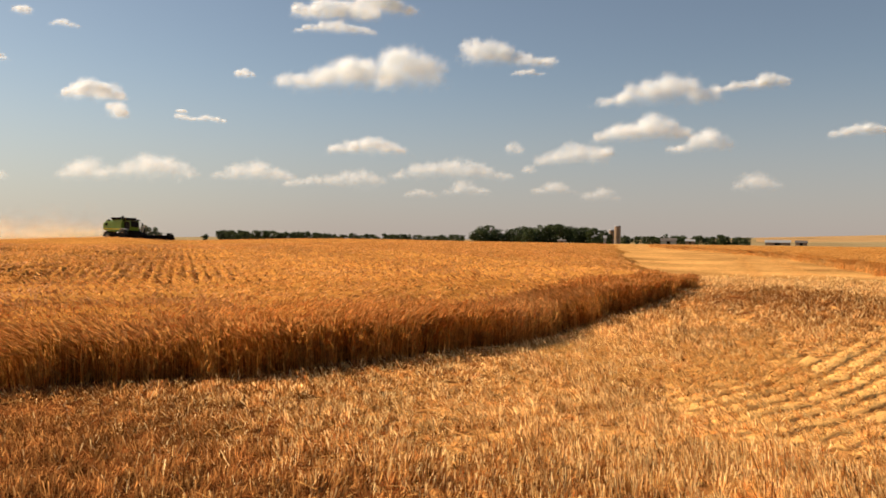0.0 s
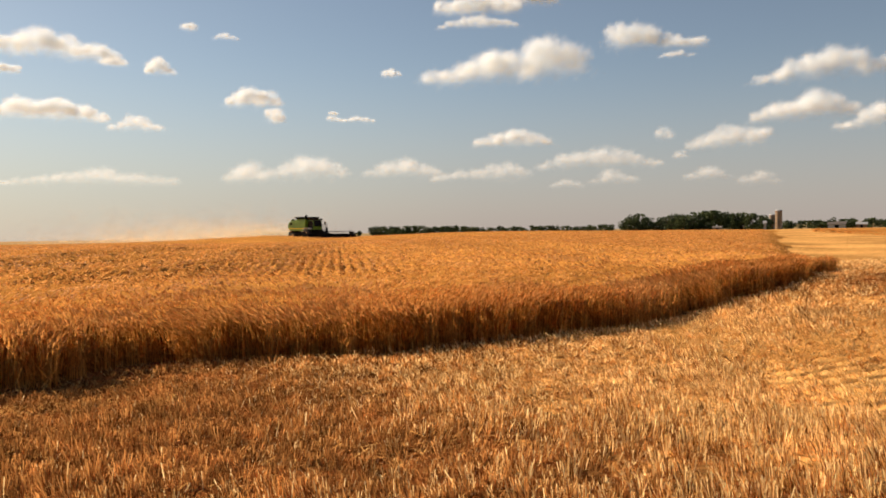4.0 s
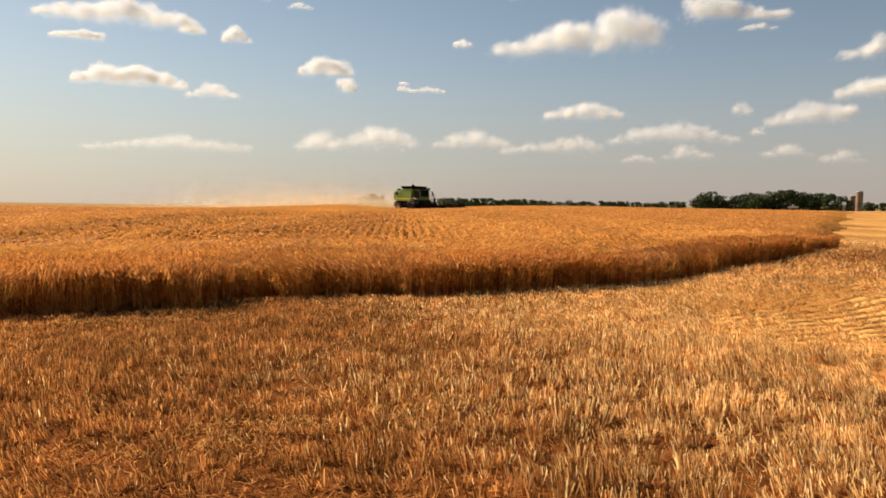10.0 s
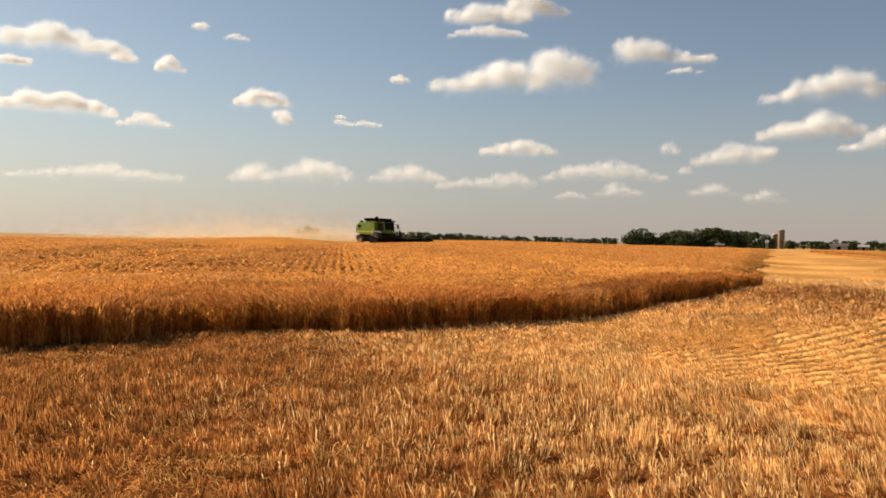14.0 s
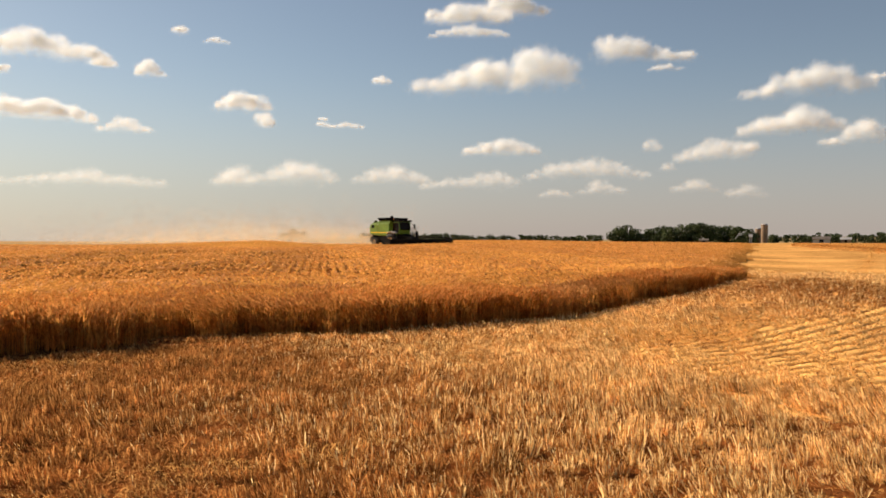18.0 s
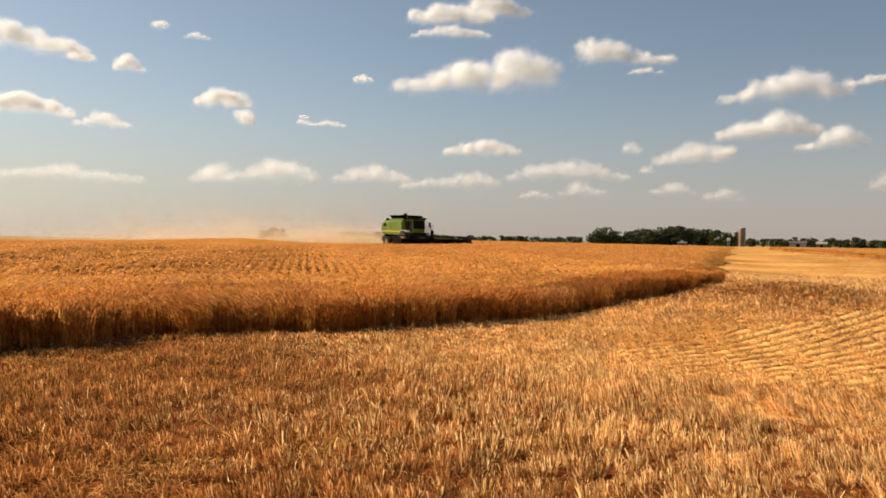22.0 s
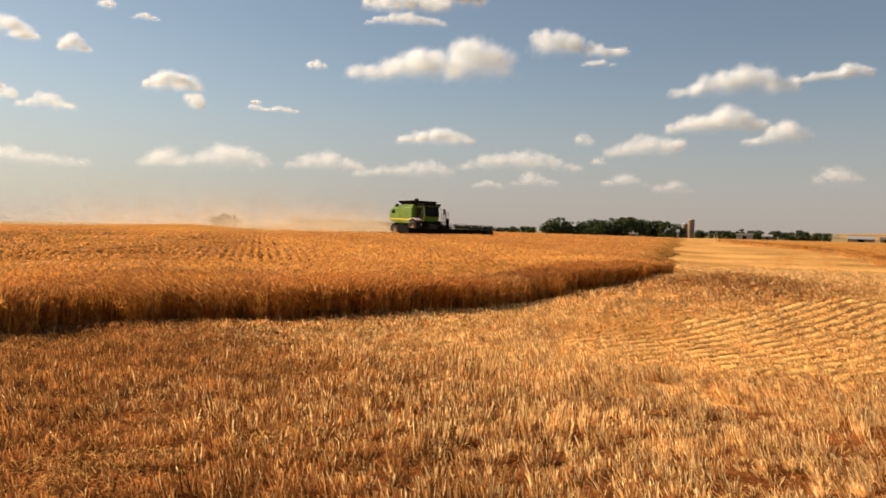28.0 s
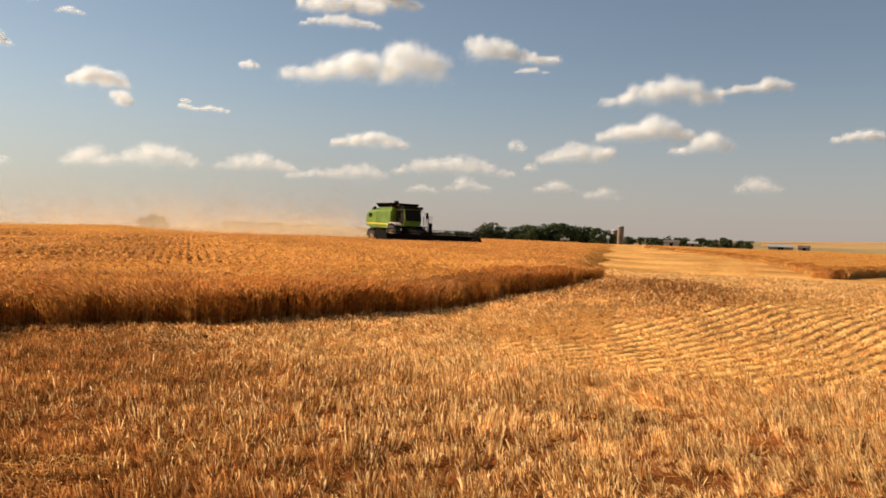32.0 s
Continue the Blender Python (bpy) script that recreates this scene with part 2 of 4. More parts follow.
def prism(bm, outline, y0, y1, bevel=0.0):
    """A plate whose outline (x, z) is drawn out from y0 to y1."""
    lo = [bm.verts.new((x, y0, z)) for x, z in outline]
    hi = [bm.verts.new((x, y1, z)) for x, z in outline]
    n = len(outline)
    bm.faces.new(lo)
    bm.faces.new(hi[::-1])
    for i in range(n):
        bm.faces.new((lo[(i + 1) % n], lo[i], hi[i], hi[(i + 1) % n]))
    bmesh.ops.recalc_face_normals(bm, faces=bm.faces)
    if bevel:
        bmesh.ops.bevel(bm, geom=list(bm.edges), offset=bevel, segments=2, affect="EDGES", profile=0.6)
    return bm


# ---- the lie of the land ----
RISE = ((0, 0), (12, 0.36), (25, 0.74), (40, 0.92), (60, 1.08), (84, 1.30), (115, 1.75), (165, 2.45), (210, 2.7), (300, 2.6), (480, 2.7))
DIP = ((0, 0), (12, 0.36), (22, 0.80), (27, 0.84), (35, 0.66), (46, 0.62), (60, 0.75), (100, 1.25), (165, 1.65), (260, 2.3), (480, 3.7))


def smooth(a, b, x):
    t = np.clip((x - a) / (b - a), 0, 1)
    return t * t * (3 - 2 * t)


def soft_table(table, r):
    xs, zs = np.array(table, float).T
    return (np.interp(r * 0.94, xs, zs) + np.interp(r, xs, zs) * 2 + np.interp(r * 1.06, xs, zs)) / 4


def land(x, y):
    """Height of the ground at x, y (arrays)."""
    x, y = np.asarray(x, float), np.asarray(y, float)
    r = np.hypot(x, y)
    az = np.degrees(np.arctan2(-x, y))
    u = np.where(np.abs(az) < 100, 0.95 * y - 0.31 * x, -r * 0.3)
    d = u + (r - u) * smooth(22, 60, r)
    d = np.where(d < 0, 0, d)
    right = smooth(9, -3, az) * smooth(-120, -90, az)
    z = soft_table(RISE, d) * (1 - right) + soft_table(DIP, d) * right
    z = z + 0.33 * np.exp(-(((x - 0.9) / 3.6) ** 2) - ((y - 20.5) / 4.6) ** 2) - 0.5 * smooth(22, 42, az) * smooth(80, 165, r) - smooth(14, 38, az) * smooth(140, 100, az) * (0.8 * smooth(45, 110, r) + 0.9 * smooth(110, 220, r))
    z = z - 0.5 * smooth(24, 9, az) * (1 - right) * smooth(90, 165, r)
    z = z + 0.85 * np.exp(-((az - 34.5) / np.where(az < 34.5, 3.0, 7.0)) ** 2) * smooth(95, 145, r) * (1 - smooth(230, 330, r))
    far_el = np.interp(az, (-60, -25, -16, -8, 2, 28, 45, 60), (1.0, 0.95, 0.88, 0.64, 0.38, 0.25, -0.15, -0.2))
    far_z = 1.9 + 1800 * np.tan(np.radians(far_el))
    z = z + (far_z - z) * smooth(480, 1800, r) + 5 * smooth(1800, 4200, r)
    z = z + 0.035 * np.sin(x * 0.9 + 1.3 * np.sin(y * 0.31)) * np.sin(y * 0.7 + x * 0.2) * smooth(3, 8, r) * (1 - smooth(60, 120, r))
    return z


BOUND = ((23.8, -0.4), (26, -0.1), (29, -0.9), (33, -0.45), (38, -1.3), (44, -0.6), (52, -1.5), (62, -0.8), (78, -1.9), (100, -0.9), (130, -2.2), (200, -1.8), (330, -3.0))
EDGE = np.array(((-40, -26), (-22, -7), (-14, 3), (-10.1, 7.7), (-9.3, 8.4), (-8.7, 9.1), (-8.8, 9.9), (-8.5, 10.6), (-7.2, 11.5), (-6.1, 12.3), (-5.0, 13.7), (-3.8, 15.3),
                 (-2.4, 18.6), (-1.2, 21.6), *[(b, a) for a, b in BOUND], (-330, 330), (-330, -26)), float)
RIGHT_EDGE = np.array(((10.8, 46.3), (19.5, 60), (40, 96), (120, 190), (120, 260), (8, 260), (5, 190), (9.5, 118), (12.4, 82), (11.3, 58)), float)
# the way of the combine, and the strip that it has cut so far
DRIVE = [(t, -21.81 + 1.894 * (t - 32) - 0.00829 * (t - 32) ** 2, 81.36 - 1.927 * (t - 32) - 0.00488 * (t - 32) ** 2) for t in range(0, 33, 2)]


def inside(poly, x, y):
    odd = np.zeros(np.shape(x), bool)
    n = len(poly)
    for i in range(n):
        (x0, y0), (x1, y1) = poly[i], poly[(i + 1) % n]
        if y0 == y1:
            continue
        odd ^= ((y0 > y) != (y1 > y)) & (x < (x1 - x0) * (y - y0) / (y1 - y0) + x0)
    return odd


def edge_gap(poly, x, y, closed=True):
    """Distance to the outline."""
    best = np.full(np.shape(x), 1e9)
    n = len(poly)
    for i in range(n if closed else n - 1):
        a, b = np.array(poly[i]), np.array(poly[(i + 1) % n])
        d = b - a
        t = np.clip(((x - a[0]) * d[0] + (y - a[1]) * d[1]) / (d @ d), 0, 1)
        best = np.minimum(best, np.hypot(x - a[0] - t * d[0], y - a[1] - t * d[1]))
    return best


def in_cut(x, y):
    return edge_gap([(-230, 222), DRIVE[0][1:]], x, y, False) < 5.6


def in_wheat(x, y):
    return (inside(EDGE, x, y) & ~in_cut(x, y)) | inside(RIGHT_EDGE, x, y)


def polar_sheet(radii, angles):
    r, a = np.meshgrid(radii, np.radians(angles), indexing="ij")
    return -r * np.sin(a), r * np.cos(a)


def grid_faces(n, m, wrap=False):
    i, j = np.meshgrid(np.arange(n - 1), np.arange(m if wrap else m - 1), indexing="ij")
    k = (j + 1) % m
    return np.stack([i * m + j, i * m + k, (i + 1) * m + k, (i + 1) * m + j], -1).reshape(-1, 4)[:, ::-1]


def build_ground():
    radii = np.concatenate([[0.02], np.arange(0.5, 30, 0.35), np.geomspace(30, 4600, 110)])
    angles = np.concatenate([np.arange(-30, 62, 0.5), np.arange(62, 330, 4.0)])
    x, y = polar_sheet(radii, angles)
    z = land(x, y)
    v = np.stack([x, y, z], -1).reshape(-1, 3)
    f = grid_faces(len(radii), len(angles), True)
    me = mesh_of("ground", v, f, (M_SOIL, M_FARSTUB, M_PASTURE, M_FARWHEAT, M_BARE, M_STREWN), True)
    c = v[f].mean(1)
    r, az = np.hypot(c[:, 0], c[:, 1]), np.degrees(np.arctan2(-c[:, 0], c[:, 1]))
    idx = np.where(r < 30, 0, 1)
    idx = np.where((r > 8.6) & (r < 30) & (chaff(c[:, 0], c[:, 1]) + rng.normal(0, 0.15, len(c)) > 0.45) & (az < 60) & (az > -60), 5, idx)
    idx = np.where((c[:, 1] < 22) & (r < 40) & in_wheat(c[:, 0], c[:, 1]), 4, idx)
    idx = np.where((r > 430) & (r < 900), 2, idx)
    idx = np.where((r > 900) & (r < 1500), np.where(az < -9, 3, 2), idx)
    idx = np.where((r >= 1500) & (r < 2300), np.where(az < -12, 2, 3), idx)
    idx = np.where(r >= 2300, 3, idx)
    me.polygons.foreach_set("material_index", idx.astype(np.int32))
    tagged(new("ground", me), "rolling ground under straw stubble reaching to the horizon", "ground", kind="structure")


ALONG = (math.sin(radians(30)), math.cos(radians(30)))  # run of the drill rows in the standing crop


def drill(x, y):
    """1 on the drill rows of the crop, -1 between them, where they have stayed open."""
    r = np.hypot(x, y)
    return np.cos(2 * math.pi * (x * ALONG[1] + y * ALONG[0]) / 0.26) * smooth(17, 24, r) * (1 - smooth(44, 62, r))


def wheat_height(x, y):
    """Height of the crop with its waves; it thins out towards the headland beyond the corner."""
    bound = np.interp(y, (20, *[a for a, b in BOUND]), (9, *[b for a, b in BOUND]))
    thin = np.where((x < bound + 5) & (x > -60) & (y > 21), 0.03 + 0.97 * smooth(-0.1, 0.8 + 0.012 * y, bound - x), 1.0)
    return thin * (0.56 - 0.24 * np.exp(-((x + 0.5) / 2.0) ** 2 - ((y - 24.2) / 4.0) ** 2)) + 0.03 * np.sin(0.8 * x + 0.5 * y) * np.sin(0.37 * y - 0.5 * x) + 0.03 * np.sin(2.9 * x - 1.7 * y + np.sin(4 * y)) + 0.035 * np.sin(9.0 * x + 2 * np.sin(5 * y)) * np.sin(8.0 * y + 1.5 * np.sin(6 * x))


rng = np.random.default_rng(7)


def ribbons(base, tip, width, yaw, top=1.0):
    """Flat tapered blades from base to tip: their corners and faces."""
    w = np.stack([np.cos(yaw), np.sin(yaw), 0 * yaw], -1) * np.asarray(width).reshape(-1, 1) / 2
    v = np.stack([base - w, base + w, tip + w * top, tip - w * top], 1).reshape(-1, 3)
    f = np.arange(len(v)).reshape(-1, 4)
    return v, f


def ears(base, tip, width, yaw, single=False):
    """Spindle-shaped ears: two crossed blades, thick in the middle."""
    mid = base * 0.55 + tip * 0.45
    out_v, out_f, n = [], [], 0
    for turn in (0, math.pi / 2)[: 1 if single else 2]:
        w = np.stack([np.cos(yaw + turn), np.sin(yaw + turn), 0 * yaw], -1) * np.asarray(width).reshape(-1, 1) / 2
        v = np.stack([base, mid + w, tip, mid - w], 1).reshape(-1, 3)
        out_v.append(v)
        out_f.append(np.arange(len(v)).reshape(-1, 4) + n)
        n += len(v)
    return np.concatenate(out_v), np.concatenate(out_f)


def joined(pairs):
    v, f, n = [], [], 0
    for a, b in pairs:
        v.append(a)
        f.append(b + n)
        n += len(a)
    return np.concatenate(v), np.concatenate(f)


def scatter(r0, r1, a0, a1, density):
    n = int(0.5 * (r1 * r1 - r0 * r0) * radians(a1 - a0) * density)
    r = np.sqrt(rng.uniform(r0 * r0, r1 * r1, n))
    a = np.radians(rng.uniform(a0, a1, n))
    return -r * np.sin(a), r * np.cos(a)


def lean(n, x, y, amount):
    """A lean shared by neighbours, with some of its own."""
    a = 0.9 * np.sin(x * 0.7 + 0.4 * y) + 0.6 * np.sin(1.9 * y - x) + rng.normal(0, 0.7, n)
    b = 0.8 * np.sin(y * 0.8 - 0.3 * x) + 0.6 * np.sin(2.3 * x + y) + rng.normal(0, 0.7, n)
    return np.stack([a * amount, b * amount, 0 * a], -1)


def build_wheat():
    # under the ears, a closed canopy
    for name, poly, label in (("standing_wheat", EDGE, "ripe golden-brown standing wheat with a ragged cut edge"), ("standing_wheat", RIGHT_EDGE, "uncut block of golden ripe wheat beyond the stubble")):
        left = poly is EDGE
        crop = thing(name, label, "wheat", group="standing wheat blocks")
        tagged(crop, kind="stuff")
        radii = np.concatenate([np.arange(8, 40, 0.3), np.arange(40, 90, 0.9), np.geomspace(90, 300, 60)])
        angles = np.arange(-2 if left else -40, 62 if left else 2, 0.4)
        x, y = polar_sheet(radii, angles)
        gap = edge_gap(poly, x, y)
        h = wheat_height(x, y) * 0.80 + 0.03 * np.sin(x * 9.1 + y * 3) * np.sin(y * 8.3 - x * 2)
        v = np.stack([x, y, land(x, y) + h], -1).reshape(-1, 3)
        f = grid_faces(len(radii), len(angles))
        c = v[f].mean(1)
        keep = inside(poly, c[:, 0], c[:, 1]) & (edge_gap(poly, c[:, 0], c[:, 1]) > np.where(c[:, 1] < 22, 0.36, 0.05))
        if left:
            keep &= ~in_cut(c[:, 0], c[:, 1])
        if left:
            # the drill rows that run away beside the combine, on a finer sheet that follows them
            mid = np.hypot(c[:, 0], c[:, 1])
            keep &= ~((np.abs(c[:, 0] * ALONG[1] + c[:, 1] * ALONG[0]) < 10.6) & (mid > 21.6) & (mid < 63.4))
            ci, si = np.meshgrid(np.arange(-11.3, 11.4, 0.065), np.arange(20, 65, 0.5), indexing="ij")
            px, py = ci * ALONG[1] - si * ALONG[0], ci * ALONG[0] + si * ALONG[1]
            lane = np.stack([px, py, land(px, py) + wheat_height(px, py) * 0.80 + 0.06 * drill(px, py) + rng.normal(0, 0.025, px.shape) - 0.14 * (1 - smooth(21.0, 21.5, np.hypot(px, py)) * smooth(64.2, 63.6, np.hypot(px, py)))], -1).reshape(-1, 3)
            lf = grid_faces(*ci.shape)
            lc = lane[lf].mean(1)
            ok = inside(poly, lc[:, 0], lc[:, 1]) & (edge_gap(poly, lc[:, 0], lc[:, 1]) > np.where(lc[:, 1] < 22, 0.36, 0.05)) & (np.hypot(lc[:, 0], lc[:, 1]) > 20.8) & (np.hypot(lc[:, 0], lc[:, 1]) < 64.4) & ~in_cut(lc[:, 0], lc[:, 1])
            part_mesh("canopy", mesh_of("canopy", lane, lf[ok][:, ::-1], (M_CANOPY,), True), crop)
        part_mesh("canopy", mesh_of("canopy", v, f[keep], (M_CANOPY,), True), crop)
        stems, heads = [], []
        a0, a1 = (0, 60) if left else (-40, 2)
        # dense plants along the cut edge
        along = EDGE[1:17] if left else np.concatenate([RIGHT_EDGE[6:], RIGHT_EDGE[:3]])
        seg = np.hypot(*np.diff(along, axis=0).T)
        rho = np.where(np.hypot(*along[:-1].T) < 30, 1050.0, np.where(np.hypot(*along[:-1].T) < 64, 260.0, 45.0))
        pts = []
        for i in range(len(seg)):
            if left and np.hypot(*along[i]) > 30:
                continue
            n = int(seg[i] * 1.1 * rho[i])
            t, d = rng.uniform(0, 1, n), rng.uniform(-0.07, 1.0, n)
            rag = t * seg[i] + 7.3 * i
            d += (0.09 * np.sin(rag * 7.9 + 2 * np.sin(rag * 2.3)) + 0.08 * np.sin(rag * 3.1 + i) + 0.05 * np.sin(rag * 17)) * (1 - d)
            p = along[i] + t[:, None] * (along[i + 1] - along[i])
            way = (along[i + 1] - along[i]) / seg[i]
            pts.append(p + d[:, None] * np.array((-way[1], way[0])))
        x, y = np.concatenate(pts).T
        n = len(x)
        fat = 1.0 + 1.5 * smooth(28, 50, np.hypot(x, y))
        h = wheat_height(x, y) * rng.uniform(0.74, 1.08, n) * (1 + 0.09 * np.sin(5.3 * x + 2 * np.sin(3 * y)) * np.sin(4.7 * y - 2.2 * x))
        base = np.stack([x, y, land(x, y) - 0.01], -1)
        bend = lean(n, x, y, 0.035) + 0.03 * np.stack([np.sin(8.1 * x + 3 * np.sin(5 * y)), np.sin(7.3 * y - 2.6 * x), 0 * x], -1)
        mid = base + bend * 0.4 + np.stack([0 * x, 0 * x, h * 0.55], -1)
        tip = base + bend * 1.2 + np.stack([0 * x, 0 * x, h * 0.88], -1)
        yaw = rng.uniform(0, math.pi, n)
        stems += [ribbons(base, mid, 0.007 * fat, yaw), ribbons(mid, tip, 0.006 * fat, yaw + 0.5)]
        droop = lean(n, x, y, 0.045) + bend * 0.5
        heads.append(ears(tip, tip + droop + np.stack([0 * x, 0 * x, h * 0.13], -1), 0.026 * fat, yaw))
        # dry leaves that hang among the stalks
        for up in (0.45, 0.95):
            k = rng.random(n) < 0.55
            at = base[k] + (mid[k] - base[k]) * up
            stems.append(ribbons(at, at + rng.normal(0, 0.08, (k.sum(), 3)), 0.019 * fat[k], yaw[k] + 0.8, 0.35))
        # ears over the canopy, thinner with distance
        for r0, r1, rho, size in ((8, 17, 330, 1.25), (17, 30, 138, 1.76), (30, 55, 62, 2.3), (55, 100, 26, 3.2), (100, 240, 2.6, 7.0)):
            x, y = scatter(r0, r1, a0, a1, rho)
            k = inside(poly, x, y)
            if left:
                k &= ~in_cut(x, y)
            k &= rng.random(len(x)) < 0.68 + 0.55 * drill(x, y)
            x, y = x[k], y[k]
            n = len(x)
            if not n:
                continue
            h = wheat_height(x, y)
            s = min(size, 2.2)
            low = np.stack([x, y, land(x, y) + h * 0.72], -1)
            yaw = rng.uniform(0, math.pi, n)
            bend = lean(n, x, y, 0.04)
            tip = low + bend + np.stack([0 * x, 0 * x, h * 0.16 * rng.uniform(0.6, 1.5, n)], -1)
            if r1 < 20:
                stems.append(ribbons(low, tip, 0.004 * size + 0 * x, yaw))
            heads.append(ears(tip, tip + lean(n, x, y, 0.045 * s) + np.stack([0 * x, 0 * x, h * 0.10 * rng.uniform(0.2, 1.3, n)], -1), 0.026 * size + 0 * x, yaw, r0 > 10))
        v, f = joined(stems)
        tagged(part_mesh("stalks", mesh_of("stalks", v, f, (M_STALK if left else M_FACE,)), crop), "thin straw-coloured wheat stalks", kind="stuff")
        v, f = joined(heads)
        tagged(part_mesh("ears", mesh_of("ears", v, f, (M_EAR if left else M_GOLD,)), crop), "ripe golden wheat ears", kind="stuff")


ROW = np.array((0.454, 0.891))


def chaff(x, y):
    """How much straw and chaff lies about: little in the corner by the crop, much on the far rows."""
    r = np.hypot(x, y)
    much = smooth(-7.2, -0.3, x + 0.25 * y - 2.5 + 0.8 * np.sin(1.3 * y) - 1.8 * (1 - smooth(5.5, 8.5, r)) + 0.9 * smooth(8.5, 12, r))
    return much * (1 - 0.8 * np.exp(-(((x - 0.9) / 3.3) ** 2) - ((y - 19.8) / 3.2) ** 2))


def row_place(c, s):
    """Plan place of a spot c metres across the rows and s metres along them; the rows swing round on the near side."""
    q = c - 0.3 * np.logaddexp(0, 1.6 * (11.8 - s)) / 1.6 * (1 - smooth(-6, 3, c))
    return ROW[0] * s + ROW[1] * q, ROW[1] * s - ROW[0] * q


def raked(x, y):
    """Where the drill furrows lie open between combed rows of straw."""
    r, az = np.hypot(x, y), np.degrees(np.arctan2(-x, y))
    near = np.interp(az, (-24, -16.6, -9, -4, 0, 3.5, 8, 12), (13.5, 12.0, 10.0, 10.2, 10.6, 10.9, 10.6, 10.8)) + 0.25 * np.sin(2.1 * x + y)
    far = np.interp(az, (-24, -16.5, -11, -4, 0, 3, 8, 12), (27, 23.5, 20.0, 16.4, 15.0, 14.2, 13.0, 12.0)) + 0.3 * np.sin(1.7 * x - 0.6 * y)
    return smooth(11.5, 5.0, az) * smooth(-60, -40, az) * smooth(near - 0.7, near + 0.6, r) * (1 - smooth(far - 0.8, far + 1.2, r))


def off_walk(x, y):
    """Distance from the stretch of ground that the walker covers."""
    t = np.clip((-2.37 * x + 3.61 * y) / (2.37 ** 2 + 3.61 ** 2), 0, 1)
    return np.hypot(x + 2.37 * t, y - 3.61 * t)


def build_stubble():
    stub = thing("wheat_stubble", "short golden cut-straw stubble in drill rows", "stubble")
    tagged(stub, kind="stuff")
    parts, pale, distant, straw = [], [], [], []
    gap = 0.13
    for r0, r1, step, thick, per in ((-1, 8, 0.076, 0.0074, 23), (8, 13, 0.094, 0.0092, 20), (13, 20, 0.126, 0.0105, 17), (20, 42, 0.165, 0.014, 12), (32, 62, 0.8, 0.05, 4), (62, 150, 3.0, 0.11, 3), (0, 3.3, 0.13, 0.009, 10), (1, 14, 0.3, 0.014, 6)):
        reach = r1 + 6
        c = np.arange(-2 * round(reach / gap / 2), 2 * round(reach / gap / 2)) * gap
        s = np.arange(-reach, reach, step)
        n_all = len(c) * len(s)
        odd = np.repeat(np.arange(len(c)) % 2, len(s))  # every other row is left out where the furrows lie open
        ci, si = np.repeat(c, len(s)), np.tile(s, len(c)) + rng.uniform(-step, step, n_all) * 0.6
        x, y = row_place(ci, si)
        r, az = off_walk(x, y), np.degrees(np.arctan2(-x, y))
        trodden = (np.hypot(x, y) < 5.0) & (np.hypot(x + 2.37, y - 3.61) < 5.0)
        k = (r > r0) & (r < r1) & ((r0 != 20) | (rng.random(len(r)) > smooth(24, 42, r) ** 0.7)) & ~trodden & (az > -24) & (az < (60 if r1 < 70 else 3))
        if r0 < 2 and r1 < 5:
            k = trodden
        elif r0 == 1:
            k = (r < r1) & ~trodden & ((az < -24) | (az > 60))
        ci, si, odd, x, y = ci[k], si[k], odd[k], x[k], y[k]
        comb = raked(x, y)
        row = np.rint(ci / gap)
        strong = (np.sin(1.9 * row) + np.sin(0.83 * row + 1)) * (1 - comb)  # some rows stand thicker than others
        x, y = row_place(ci + rng.normal(0, 0.035, len(x)) * (1 - 0.5 * comb), si)
        patch = np.sin(si * 2.1 + 2 * np.sin(ci * 1.7)) + np.sin(si * 0.9 + ci * 1.3 + 1)
        fine = np.sin(si * 6.3 + 3 * np.sin(ci * 4.1)) * np.sin(ci * 5.7 + si * 1.9)
        hole = np.sin(si * 11.3 + 3 * np.sin(ci * 3.7)) * np.sin(ci * 12.1 + 2.5 * np.sin(si * 4.9))
        k = ~in_wheat(x, y) & (hole < 0.60 - 0.06 * chaff(x, y) + 0.22 * rng.random(len(x))) & (rng.random(len(x)) > 0.55 * odd * comb) & (rng.random(len(x)) < 0.93 - 0.1 * chaff(x, y) + 0.07 * patch + (0.17 + 0.17 * chaff(x, y)) * fine + 0.07 * strong) & ((edge_gap(EDGE, x, y) > 0.22) | (y > 22))
        x, y, patch, comb, fine, strong, drilled = x[k], y[k], patch[k], comb[k], fine[k], strong[k], odd[k] * comb[k]
        tall = (0.104 + 0.016 * chaff(x, y) + 0.012 * patch + (0.02 + 0.016 * chaff(x, y)) * fine) * rng.uniform(0.7, 1.2, len(x)) * (1 - 0.25 * comb) * (1 - 0.4 * drilled) * (1 - 0.3 * smooth(9.3, 12.0, np.hypot(x, y))) * (1 + 0.13 * strong) * (0.14 if r0 > 30 else 1.0)
        tuft = lean(len(x), x, y, 0.014) + chaff(x, y)[:, None] * np.array((-0.026, -0.006, 0))
        n = len(x) * per
        spread = 0.027 if r1 < 18 else 0.04 if r1 < 50 else 0.12 if r1 < 70 else 0.4
        off = rng.normal(0, spread, (n, 2))
        x, y, tall, tuft = np.repeat(x, per) + off[:, 0], np.repeat(y, per) + off[:, 1], np.repeat(tall, per), np.repeat(tuft, per, 0)
        h = tall * rng.uniform(0.6, 1.12, n)
        base = np.stack([x, y, land(x, y) - 0.008], -1)
        tip = base + tuft + np.concatenate([off * 0.45 + rng.normal(0, 0.02, (n, 2)) * (1 + smooth(9.3, 12.0, np.hypot(x, y)))[:, None], h[:, None]], 1)
